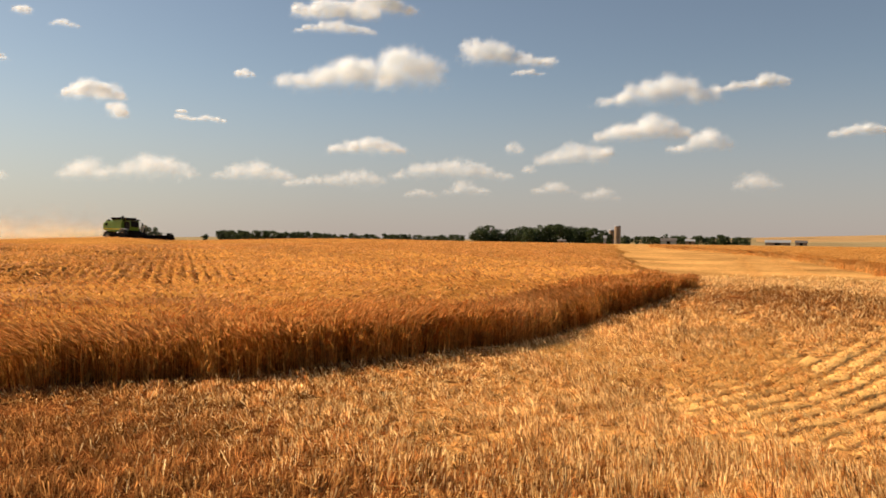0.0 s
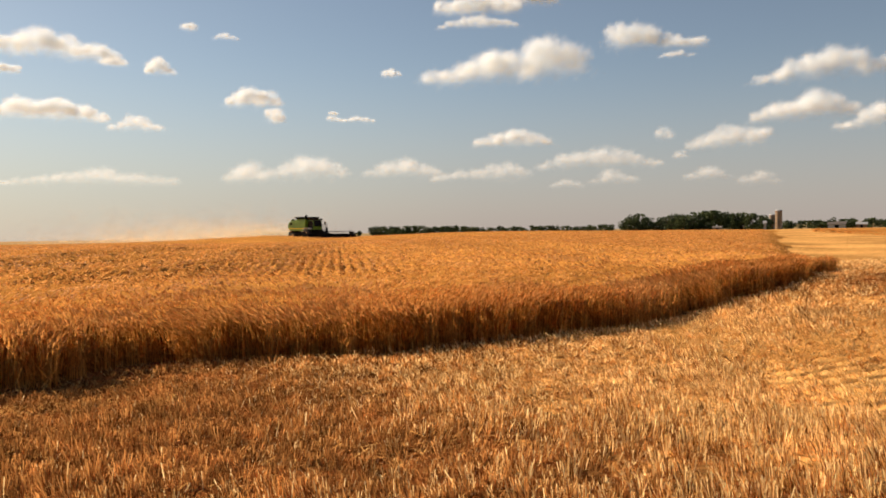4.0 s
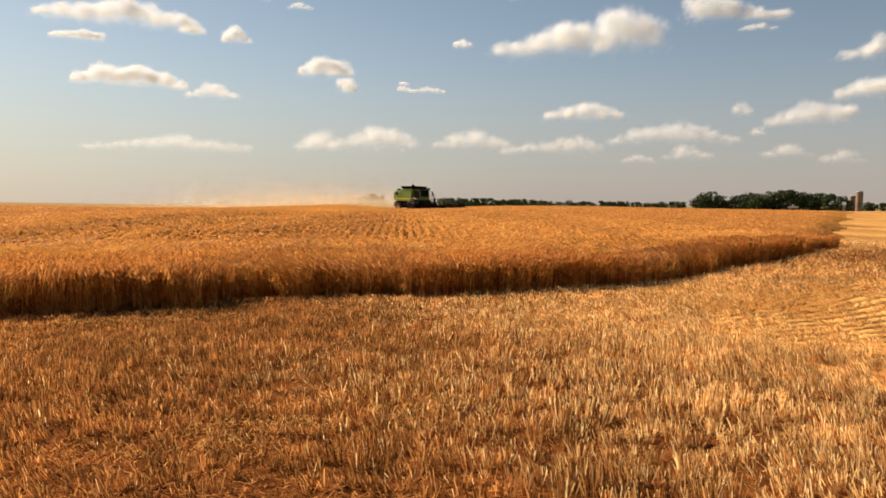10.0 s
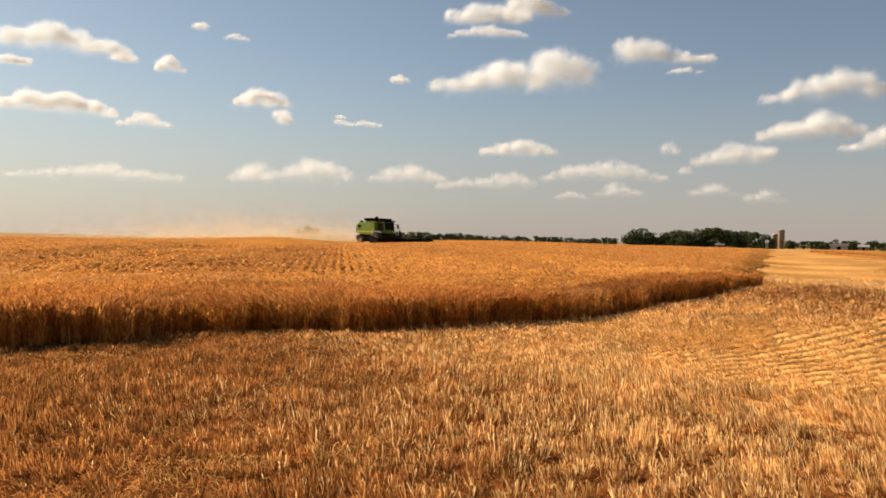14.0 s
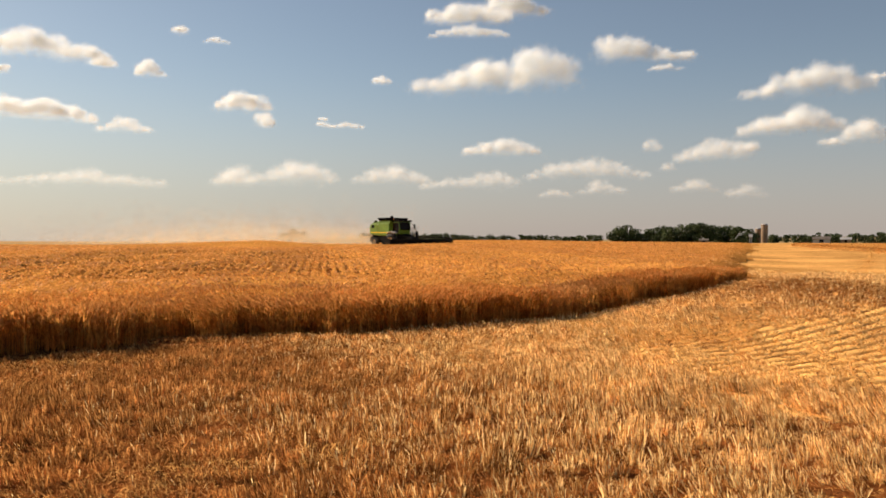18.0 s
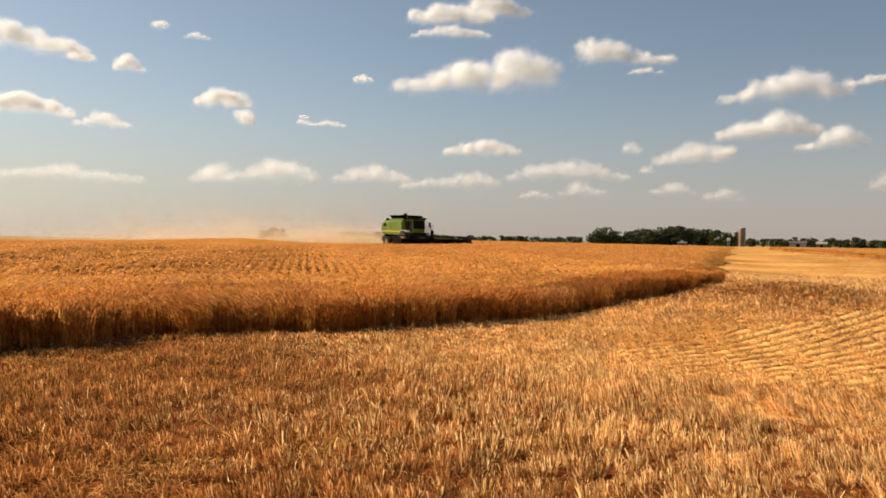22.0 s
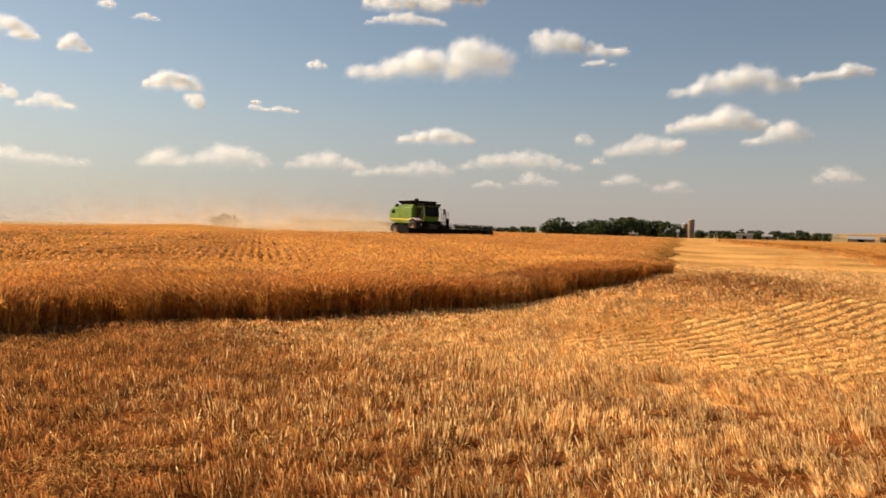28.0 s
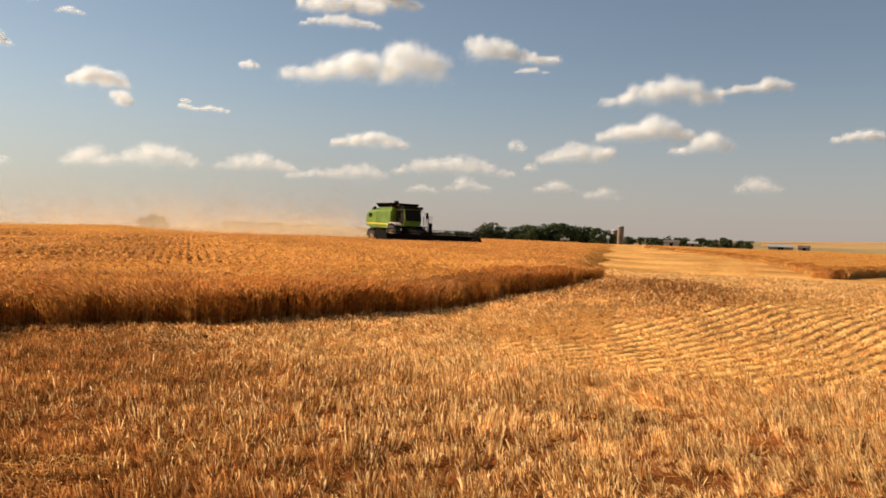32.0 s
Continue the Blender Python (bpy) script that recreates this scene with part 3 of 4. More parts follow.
        w = thick * rng.uniform(0.5, 1.35, n)
        turn = rng.uniform(0, math.pi, n)
        if r1 > 50:
            distant.append(ribbons(base, tip, w, turn, 0.85))
            continue
        # paler where chaff() is high, browner by the crop and in the furrow rows
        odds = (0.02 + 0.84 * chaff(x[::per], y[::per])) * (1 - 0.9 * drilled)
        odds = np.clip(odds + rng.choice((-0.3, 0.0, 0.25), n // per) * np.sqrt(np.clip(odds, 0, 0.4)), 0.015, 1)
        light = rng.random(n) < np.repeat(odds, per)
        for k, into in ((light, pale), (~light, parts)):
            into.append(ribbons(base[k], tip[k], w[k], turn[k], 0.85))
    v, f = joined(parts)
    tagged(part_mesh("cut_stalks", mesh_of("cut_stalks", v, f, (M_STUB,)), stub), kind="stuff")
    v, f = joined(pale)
    tagged(part_mesh("pale_stalks", mesh_of("pale_stalks", v, f, (M_PALE,)), stub), "pale golden cut straw", kind="stuff")
    v, f = joined(distant)
    tagged(part_mesh("far_tufts", mesh_of("far_tufts", v, f, (M_FARSTUB,)), stub), kind="stuff")
    # low ridges of straw and chaff on which the combed rows stand
    ridges = []
    s = np.arange(-2, 30, 0.09)
    for m in range(-110, 110):
        mid = 2 * m * gap
        px, py = row_place(mid + 0 * s, s)
        live = raked(px, py) * (~in_wheat(px, py))
        if live.max() < 0.3:
            continue
        wob = 0.012 * np.sin(s * 5.1 + m) + rng.normal(0, 0.012, len(s))
        half = gap * (0.82 + 0.16 * np.sin(s * 3.3 + 1.7 * m) * np.sin(s * 1.1 + m)) + rng.normal(0, 0.01, len(s))
        hgt = (0.026 + 0.006 * np.sin(s * 4.7 + m * 1.3) + 0.004 * np.sin(s * 11 + 2.1 * m) + rng.normal(0, 0.004, len(s))) * live - 0.012
        prof = []
        for k, up in ((-1.0, -0.02), (-0.8, 0.7), (-0.3, 1.0), (0.35, 0.96), (0.82, 0.65), (1.0, -0.02)):
            qx, qy = row_place(mid + wob + k * half + rng.normal(0, 0.01, len(s)), s)
            prof.append(np.stack([qx, qy, land(qx, qy) + np.where(up > 0, hgt * up, -0.03) + rng.normal(0, 0.007, len(s))], -1))
        v = np.stack(prof, 0).reshape(-1, 3)
        f = grid_faces(6, len(s))
        keep = (live > 0.25)[f % len(s)].all(1)
        ridges.append((v, f[keep]))
    v, f = joined(ridges)
    part_mesh("straw_ridges", mesh_of("straw_ridges", v, f, (M_CHAFF,), True), stub, "pale combed chaff ridges between drill furrows")
    # loose straw and chaff, combed into bands between the furrows
    for r0, r1, rho, size in ((3.2, 9, 520, 0.8), (9, 18, 480, 1.3), (18, 34, 90, 2.6)):
        x, y = scatter(r0, r1, -24, 60, rho)
        k = ~in_wheat(x, y) & (rng.random(len(x)) < 0.02 + 0.4 * chaff(x, y)) & (rng.random(len(x)) > raked(x, y))
        straw.append((x[k], y[k], size, 0.07))
    # a smooth pale swath under the crop edge
    x, y = scatter(12.4, 16.6, 0.5, 13, 750)
    k = ~in_wheat(x, y) & (rng.random(len(x)) < smooth(12.4, 13.4, np.hypot(x, y)) * (1 - smooth(15.4, 16.6, np.hypot(x, y))))
    straw.append((x[k], y[k], 1.5, 0.08))
    # tangled heaps that the straw walkers dropped
    for i in range(16):
        hx, hy = scatter(6.5, 17, 8, 52, 0.35)
        hx, hy = float(hx[i % len(hx)]), float(hy[i % len(hy)])
        n = int(rng.uniform(30, 110))
        wide = rng.uniform(0.18, 0.55)
        x, y = hx + rng.normal(0, wide * 1.5, n), hy + rng.normal(0, wide * 0.6, n)
        k = ~in_wheat(x, y)
        straw.append((x[k], y[k], 0.85, 0.12))
    # short brown straw that lies matted between the stalks
    mat = []
    for r0, r1, a0, a1, rho, size in ((4.2, 8, -6, 60, 900, 1.0), (8, 12.5, -6, 60, 420, 1.4), (0.1, 4.2, -6, 354, 260, 1.4), (4.2, 11, 60, 354, 35, 2.6)):
        x, y = scatter(r0, r1, a0, a1, rho)
        k = ~in_wheat(x, y) & (rng.random(len(x)) < 1 - 0.8 * chaff(x, y)) & (rng.random(len(x)) > raked(x, y))
        x, y = x[k], y[k]
        n = len(x)
        turn = rng.uniform(0, math.pi, n)
        ln = rng.uniform(0.025, 0.085, n) * size ** 0.5
        way = np.stack([np.cos(turn) * ln, np.sin(turn) * ln, rng.normal(0, 0.015, n)], -1)
        base = np.stack([x, y, land(x, y) + rng.uniform(0.004, 0.045, n)], -1) - way * 0.5
        mat.append(ribbons(base, base + way, 0.007 * size * rng.uniform(0.6, 1.5, n), turn + math.pi / 2))
    v, f = joined(mat)
    tagged(part_mesh("matted_straw", mesh_of("matted_straw", v, f, (M_STUB,)), stub), "short brown straw matted on the soil", kind="stuff")
    # pale wheel tracks that lead away over the far stubble
    for r0, r1, n, size in ((20, 40, 1500, 2.2), (40, 90, 2600, 4.5), (90, 190, 2600, 9.0)):
        y = rng.uniform(r0, r1, n)
        x = np.interp(y, (19, 21, 35, 55, 100, 196), (3.4, 2.9, 4.3, 6.8, 12.6, 25.8)) + rng.choice((-1.25, 1.25), n) + rng.normal(0, 0.3, n)
        k = ~in_wheat(x, y)
        straw.append((x[k], y[k], size, 0.10))
    # a pale streak of straw lying along the foot of the crop
    n = 900
    t = rng.uniform(0, 1, n)
    x, y = -9.2 + 2.3 * t + rng.normal(0, 0.1, n), 6.9 + 2.1 * t + rng.normal(0, 0.12, n)
    straw.append((x, y, 0.85, 0.12))
    # and jumbled litter in front of it, where the walker stands
    n = 2600
    t = rng.uniform(0, 1, n)
    x, y = -4.5 + 1.9 * t + rng.normal(0, 0.28, n), 3.9 + 2.4 * t + rng.normal(0, 0.28, n)
    k = np.sin(5.1 * x + 2 * np.sin(3.3 * y)) * np.sin(6.3 * y - 1.5 * x) + rng.normal(0, 0.3, n) > 0.15
    straw.append((x[k], y[k], 0.8, 0.11))
    x, y = scatter(3.2, 16, 60, 336, 60)
    around = scatter(0.1, 3.3, 0, 360, 62)
    x, y = np.append(x, around[0]), np.append(y, around[1])
    k = ~in_wheat(x, y)
    straw.append((x[k], y[k], 1.6, 0.06))
    for r1, n, size in ((14, 260000, 0.8), (28, 170000, 1.5)):
        ci, si = rng.uniform(-r1, r1, n), rng.uniform(-2, r1, n)
        ci = (np.floor(ci / (2 * gap)) + rng.uniform(-0.3, 0.3, n)) * 2 * gap
        x, y = row_place(ci, si)
        r, az = np.hypot(x, y), np.degrees(np.arctan2(-x, y))
        k = (r < r1) & (r > (0 if r1 < 20 else 14)) & (az > -24) & (az < 60) & ~in_wheat(x, y) & (rng.random(n) < raked(x, y))
        straw.append((x[k], y[k], size, 0.05))
    parts = []
    for x, y, size, lift in straw:
        n = len(x)
        turn = rng.uniform(0, math.pi, n)
        ln = rng.uniform(0.03, 0.09 if size < 0.9 else 0.2, n) * min(size, 4) ** 0.5 * (1 - 0.4 * raked(x, y))
        way = np.stack([np.cos(turn) * ln, np.sin(turn) * ln, rng.normal(0, 0.02, n)], -1)
        base = np.stack([x, y, land(x, y) + rng.uniform(0.005, lift, n) * (1 - 0.3 * smooth(9.3, 12.0, np.hypot(x, y))) + 0.045 * raked(x, y)], -1) - way * 0.5
        parts.append(ribbons(base, base + way, 0.006 * size * rng.uniform(0.6, 1.5, n), turn + math.pi / 2))
    v, f = joined(parts)
    tagged(part_mesh("loose_straw", mesh_of("loose_straw", v, f, (M_LITTER,)), stub), "bleached loose straw", kind="stuff")


build_ground()
build_wheat()
build_stubble()


# ---- clouds ----
def at_sky(az, el, d):
    a, e = radians(az), radians(el)
    return Vector((-math.sin(a) * d * math.cos(e), math.cos(a) * d * math.cos(e), 1.9 + d * math.sin(e)))


CLOUDS = []


def cloud(az, el, wide, high, tops=(), thick=1.0):
    """A heap of billows made of thousands of thin flakes of mist: firm rounded tops, and a flat base that frays out into the haze.
    tops: how high it towers from one end to the other."""
    rng = np.random.default_rng(int(abs(az) * 100 + el * 37))
    el += 0.06 * max(0.0, el - 5.0)
    far = min(4300.0, 300.0 / math.sin(radians(el)))  # all at about one height
    hazy = float(smooth(8.6, 4.5, el))  # low ones stand deep in the haze
    thick *= 0.95 - 0.70 * hazy
    deep = 1.0 + 0.55 * hazy
    w, h = far * radians(wide) * (1.10 + 0.16 * hazy), far * radians(high) * 1.28
    floor, h = -h * 0.5 - h * (deep - 1) * 0.8, h * deep
    size = max(0.0011 * far, 0.05 * h)
    n = max(3, int(3.0 * w / max(h, 1)))
    spans = []
    for i in range(n):
        t = (i + 0.5) / n * 2 - 1 + rng.uniform(-0.3, 0.3) / n
        if tops:
            fat = float(np.interp((t + 1) / 2, np.linspace(0, 1, len(tops)), tops)) * rng.uniform(0.8, 1.1)
        else:
            fat = math.sqrt(max(0.06, 1 - 0.9 * t * t)) * rng.uniform(0.6, 1.0)
        rz = h * 0.5 * fat
        rx = max(rz * rng.uniform(1.0, 1.3), w / n * 0.95)
        c = np.array((t * (w * 0.5 - rz * 0.8), rng.uniform(-0.2, 0.2) * h, floor + rz))
        spans.append((c, rx, rz, 0.78, 1.25))
        for j in range(9):
            d = rng.normal(0, 1, 3)
            d[2] = abs(d[2]) * 0.9 - 0.1
            d /= np.linalg.norm(d)
            q = rng.uniform(0.26, 0.52)
            spans.append((c + d * np.array((rx, rx, rz)) * (1 - q), rx, rz, q, 1.0))
    pts = []
    for c, rx, rz, q, many in spans:
        rr = np.array((rx, rx * 0.8, rz)) * q
        m = int(thick * many * 6.2 * rr[0] * rr[2] * 3.14 / (1.5 * size * size))
        d = rng.normal(0, 1, (m, 3))
        d /= np.linalg.norm(d, axis=1)[:, None]
        rad = rng.uniform(0, 1, m) ** 0.55 * 0.9 + np.abs(rng.normal(0, 0.12 + 0.08 * hazy, m))
        pts.append(c + d * rad[:, None] * rr)
    p = np.concatenate(pts)
    # the base: thinner, wider, drawn out level
    crest = np.interp(p[:, 0] / w + 0.5, np.linspace(0, 1, len(tops)), tops) if tops else 0.8
    up = smooth(0.04, 0.55, (p[:, 2] - floor) / (h * crest))
    k = rng.random(len(p)) < 0.45 + 0.55 * up
    p, up = p[k], up[k]
    m = len(p)
    p[:, 0] += rng.normal(0, 1, m) * (1 - up) * 0.24 * h
    low = p[:, 2] < floor + 0.12 * h
    p[low, 2] = floor + 0.12 * h + (p[low, 2] - floor - 0.12 * h) * 0.4
    p[:, 2] += rng.normal(0, 1, m) * (1 - up) * 0.05 * h
    # flakes lie across the light that drifts through the heap, with a scatter of their own
    turn = np.array(Matrix.Rotation(radians(-az), 3, "Z") @ SUN_WAY)
    nrm = turn + rng.normal(0, 0.45, (m, 3))
    nrm /= np.linalg.norm(nrm, axis=1)[:, None]
    a = np.cross(nrm, rng.normal(0, 1, (m, 3)))
    b = np.cross(nrm, a)
    k = (size * 1.68 * rng.uniform(0.5, 1.2, m) * (1.35 - 0.35 * up))[:, None]
    a *= k / np.linalg.norm(a, axis=1)[:, None]
    b *= k / np.linalg.norm(b, axis=1)[:, None]
    v = np.stack([p - a - b * 0.5, p + b, p + a - b * 0.5], 1).reshape(-1, 3)
    faint = thick < 0.6
    me = mesh_of("cloud", v, np.arange(len(v)).reshape(-1, 3), (M_MIST if faint else M_CLOUD,))
    ob = tagged(new("cloud", me), "thin hazy streak of white cloud with a frayed base" if faint else "white fair-weather cumulus cloud with a soft greyish base", "cloud", "clouds over the field")
    CLOUDS.append((ob, az, el + 0.05 * high, far))


cloud(48.9, 11.98, 9.2, 1.98, (0.4, 0.7, 0.6, 1.0, 0.7, 0.7, 0.45))
cloud(44.4, 11.23, 1.7, 0.85)
cloud(51.5, 10.30, 3.2, 0.57, (0.5, 0.8, 1.0, 0.8))
cloud(41.6, 10.93, 1.9, 1.02, (0.5, 1.0, 0.9, 0.5))
cloud(48.3, 8.11, 6.8, 1.40, (0.5, 0.9, 0.8, 1.0, 0.8, 0.4))
cloud(43.1, 7.61, 3.2, 1.14, (0.3, 0.6, 1.0, 0.5, 0.3), 0.6)
cloud(35.5, 9.30, 3.9, 1.38, (0.4, 0.9, 1.0, 0.9, 0.5))
cloud(34.0, 8.15, 1.4, 1.01, (1.0, 0.7, 0.5))
cloud(28.9, 8.13, 3.2, 0.64, (0.8, 0.4, 0.7, 0.5), 0.6)
cloud(39.7, 13.53, 1.1, 0.74, (0.6, 1.0, 0.6), 0.7)
cloud(37.3, 13.03, 1.6, 0.45, (), 0.4)
cloud(19.9, 15.17, 5.9, 1.57, (0.5, 0.9, 1.0, 0.9, 0.7))
cloud(16.6, 15.80, 4.4, 1.79, (0.5, 1.0, 0.9, 0.6, 0.4))
cloud(19.9, 14.14, 5.1, 0.94, (0.4, 0.7, 1.0, 0.8, 0.4), 0.7)
cloud(18.0, 11.55, 11.2, 2.75, (0.25, 0.45, 0.6, 0.8, 0.78, 0.66, 0.7, 1.1, 1.1, 0.6))
cloud(26.1, 11.04, 1.4, 0.80, (), 0.7)
cloud(7.8, 12.79, 6.6, 1.92, (0.7, 1.0, 0.85, 0.6, 0.5, 0.4, 0.3))
cloud(6.4, 11.57, 2.2, 0.51, (), 0.5)
cloud(-2.6, 10.2, 7.9, 2.05, (0.3, 0.5, 0.75, 0.9, 1.0, 0.95, 0.8, 0.5))
cloud(-8.6, 10.48, 4.4, 1.05, (0.4, 0.6, 0.8, 1.0, 0.6))
cloud(-1.5, 7.81, 6.4, 1.70, (0.45, 0.7, 0.75, 1.0, 0.95, 0.6))
cloud(-5.4, 7.13, 4.0, 1.38, (0.3, 0.5, 1.0, 1.0, 0.5))
cloud(3.3, 6.45, 4.7, 1.33, (0.3, 0.6, 1.0, 0.9, 0.7))
cloud(0.8, 6.50, 1.2, 0.69)
cloud(6.2, 5.44, 1.0, 0.48)
cloud(17.6, 6.79, 5.2, 1.11, (0.5, 0.7, 0.85, 1.0, 0.85, 0.45))
cloud(11.6, 5.37, 7.4, 0.96, (0.4, 0.8, 0.85, 1.0, 0.7, 0.35))
cloud(36.1, 4.73, 2.7, 1.00, (0.5, 0.8, 1.0, 0.6))
cloud(32.2, 5.03, 5.6, 1.06, (0.4, 0.7, 1.0, 0.9, 0.5))
cloud(25.2, 5.02, 4.9, 0.99, (0.4, 0.8, 1.0, 0.7, 0.5))
cloud(19.8, 4.69, 5.9, 0.86, (0.4, 0.6, 0.7, 1.0, 0.6))
cloud(45.9, 4.29, 9.0, 0.76, (0.3, 0.6, 1.0, 0.8, 0.5), 0.8)
cloud(-9.0, 4.56, 2.8, 0.84, (0.5, 1.0, 0.9, 0.5))
cloud(4.4, 4.15, 2.7, 0.63)
cloud(1.2, 3.79, 2.4, 0.69)
cloud(10.6, 4.14, 3.0, 0.72)
cloud(-14.9, 7.39, 3.5, 0.83, (0.5, 0.8, 1.0, 0.7))
cloud(7.2, 6.71, 1.4, 0.79, (), 0.5)
cloud(13.8, 3.68, 2.0, 0.40)
cloud(30.1, 8.45, 0.7, 0.36)
cloud(54.2, 12.95, 1.9, 0.7, (0.6, 1.0, 0.7))
cloud(28.1, 17.15, 4.2, 1.35, (0.4, 0.8, 1.0, 0.9, 0.6))
cloud(25.0, 17.75, 2.4, 1.1, (0.7, 1.0, 0.7))
cloud(25.1, 18.9, 1.8, 0.7, (), 0.4)


# ---- trees and buildings on the skyline ----
def leaf_cloud(blobs, per, size):
    """Many small leaf clumps in and around the limbs' blobs (x, y, z, radius)."""
    vs = []
    for x, y, z, r in blobs:
        n = max(12, int(per * r * r))
        d = rng.normal(0, 1, (n, 3))
        d /= np.linalg.norm(d, axis=1)[:, None]
        p = d * (r * rng.uniform(0.55, 1.05, n) ** 0.6)[:, None] * np.array((1, 1, 0.85)) + np.array((x, y, z))
        a, b = rng.normal(0, 1, (n, 3)), rng.normal(0, 1, (n, 3))
        a *= size / np.linalg.norm(a, axis=1)[:, None]
        b *= size / np.linalg.norm(b, axis=1)[:, None]
        vs.append(np.stack([p - a, p + b, p + a, p - b], 1).reshape(-1, 3))
    v = np.concatenate(vs)
    return v, np.arange(len(v)).reshape(-1, 4)


def tree(az, dist, top_el, wide, label, low=0.0, group="shelterbelt trees", low_crown=False):
    """A broad farm tree: top_el is the elevation of its top in degrees, wide its crown in degrees."""
    a = radians(az)
    x, y = -dist * math.sin(a), dist * math.cos(a)
    g = float(land(x, y)) + low
    high = 1.9 + dist * math.tan(radians(top_el)) - g
    w = dist * radians(wide)
    t = thing("tree", label, "tree", pose(x, y, g), group)
    bm = bmesh.new()
    rod(bm, (0, 0, -0.2), (0, 0, high * 0.55), high * 0.035, 8, high * 0.018)
    for i in range(4):
        q = i * 1.6 + rng.uniform(0, 1)
        rod(bm, (0, 0, high * (0.25 + 0.06 * i)), (math.cos(q) * w * 0.3, math.sin(q) * w * 0.3, high * (0.5 + 0.08 * i)), high * 0.014, 6, high * 0.006)
    part("trunk", bm, M_BARK, t, "grey trunk with forked limbs")
    blobs = []
    for i in range(24 if low_crown else 17):
        q, rr = rng.uniform(0, 6.28), math.sqrt(rng.uniform(0, 1)) * 0.36
        zz = rng.uniform(0.04 if low_crown else 0.14, 0.86)
        fat = 1 - abs(zz - 0.5) * 0.9
        blobs.append((math.cos(q) * w * rr * fat, math.sin(q) * w * rr * fat, high * zz, min(w * rng.uniform(0.13, 0.22), high * 0.2)))
    blobs.append((0, 0, high * 0.86, min(w * 0.2, high * 0.16)))
    v, f = leaf_cloud(blobs, 15.0, 0.5)
    tagged(part_mesh("crown", mesh_of("crown", v, f, (M_LEAF,)), t), "dense dark green foliage", kind="stuff")
    return t


GROVE = "dark green shelterbelt tree standing close among its neighbours"
for az, el, wide in ((9.75, 1.22, 1.0), (9.1, 1.46, 1.3), (8.45, 1.22, 0.9), (7.9, 0.85, 0.7), (7.35, 1.2, 0.9), (6.8, 1.38, 1.1), (6.1, 1.36, 1.2), (5.4, 1.5, 1.2), (4.7, 1.55, 1.2), (4.1, 1.58, 1.1),
                     (3.5, 1.44, 1.1), (2.9, 1.38, 1.1), (2.3, 1.42, 1.1), (1.7, 1.36, 1.0), (1.15, 1.2, 0.9), (0.75, 0.95, 0.7)):
    tree(az, 520 + rng.uniform(-14, 14), el - 0.07, wide * 1.35, GROVE, low_crown=True)
for i in range(20):
    az = -0.3 - i * 0.42 + rng.uniform(-0.12, 0.12)
    el = (0.68 if az > -2.6 else 0.80 if az > -7.4 else 0.68) + rng.uniform(-0.09, 0.09)
    tree(az, 560 + rng.uniform(-15, 15), el, rng.uniform(0.8, 1.1), "low bushy dark tree beside the farm sheds", low_crown=True)
for i in range(46):
    az = 27.4 - i * 0.37 + rng.uniform(-0.12, 0.12)
    tree(az, 800 + rng.uniform(-25, 25), (0.70 if az > 20.5 else 0.62) + rng.uniform(-0.08, 0.09), 0.9 if az > 21 else 0.75, "small hazy tree in a distant windbreak", group="distant windbreak trees", low_crown=True)
for az, el, wide in ((32.9, 0.75, 0.8), (32.2, 0.98, 0.9), (31.6, 0.85, 0.8), (26.2, 0.5, 0.7), (25.4, 0.52, 0.7), (28.4, 0.45, 0.5)):
    tree(az, 700 + rng.uniform(-15, 15), el, wide * 1.2, "hazy round-headed tree behind the harvest dust", group="distant windbreak trees", low_crown=True)


def spot(az, dist):
    a = radians(az)
    x, y = -dist * math.sin(a), dist * math.cos(a)
    return x, y, float(land(x, y))


def silo(az, dist, top_el, wide, label):
    x, y, g = spot(az, dist)
    r, high = dist * radians(wide) / 2, 1.9 + dist * math.tan(radians(top_el)) - g
    s = thing("silo", label, "silo", pose(x, y, g), "farmyard silos")
    part("wall", rod(bmesh.new(), (0, 0, -0.3), (0, 0, high - 0.5), r, 28), M_CONC, s)
    bm = bmesh.new()
    rod(bm, (0, 0, high - 0.5), (0, 0, high), r * 1.03, 28, r * 0.75)
    part("roof", bm, M_TIN, s, "shallow sheet-metal roof")
    for i in range(7):
        bm = rod(bmesh.new(), (0, 0, high * (0.12 + 0.12 * i)), (0, 0, high * (0.12 + 0.12 * i) + 0.12), r * 1.02, 28)
        part("hoop", bm, M_STEEL, s)
    bm = box(bmesh.new(), -0.5, 0.5, -r - 0.5, -r + 0.1, 0, high * 0.95)
    part("chute", bm, M_CONC, s, "vertical unloading chute")


silo(0.1, 515, 1.44, 0.42, "tall weathered concrete stave silo above the trees")
silo(0.49, 522, 1.16, 0.36, "shorter weathered silo beside the taller one")


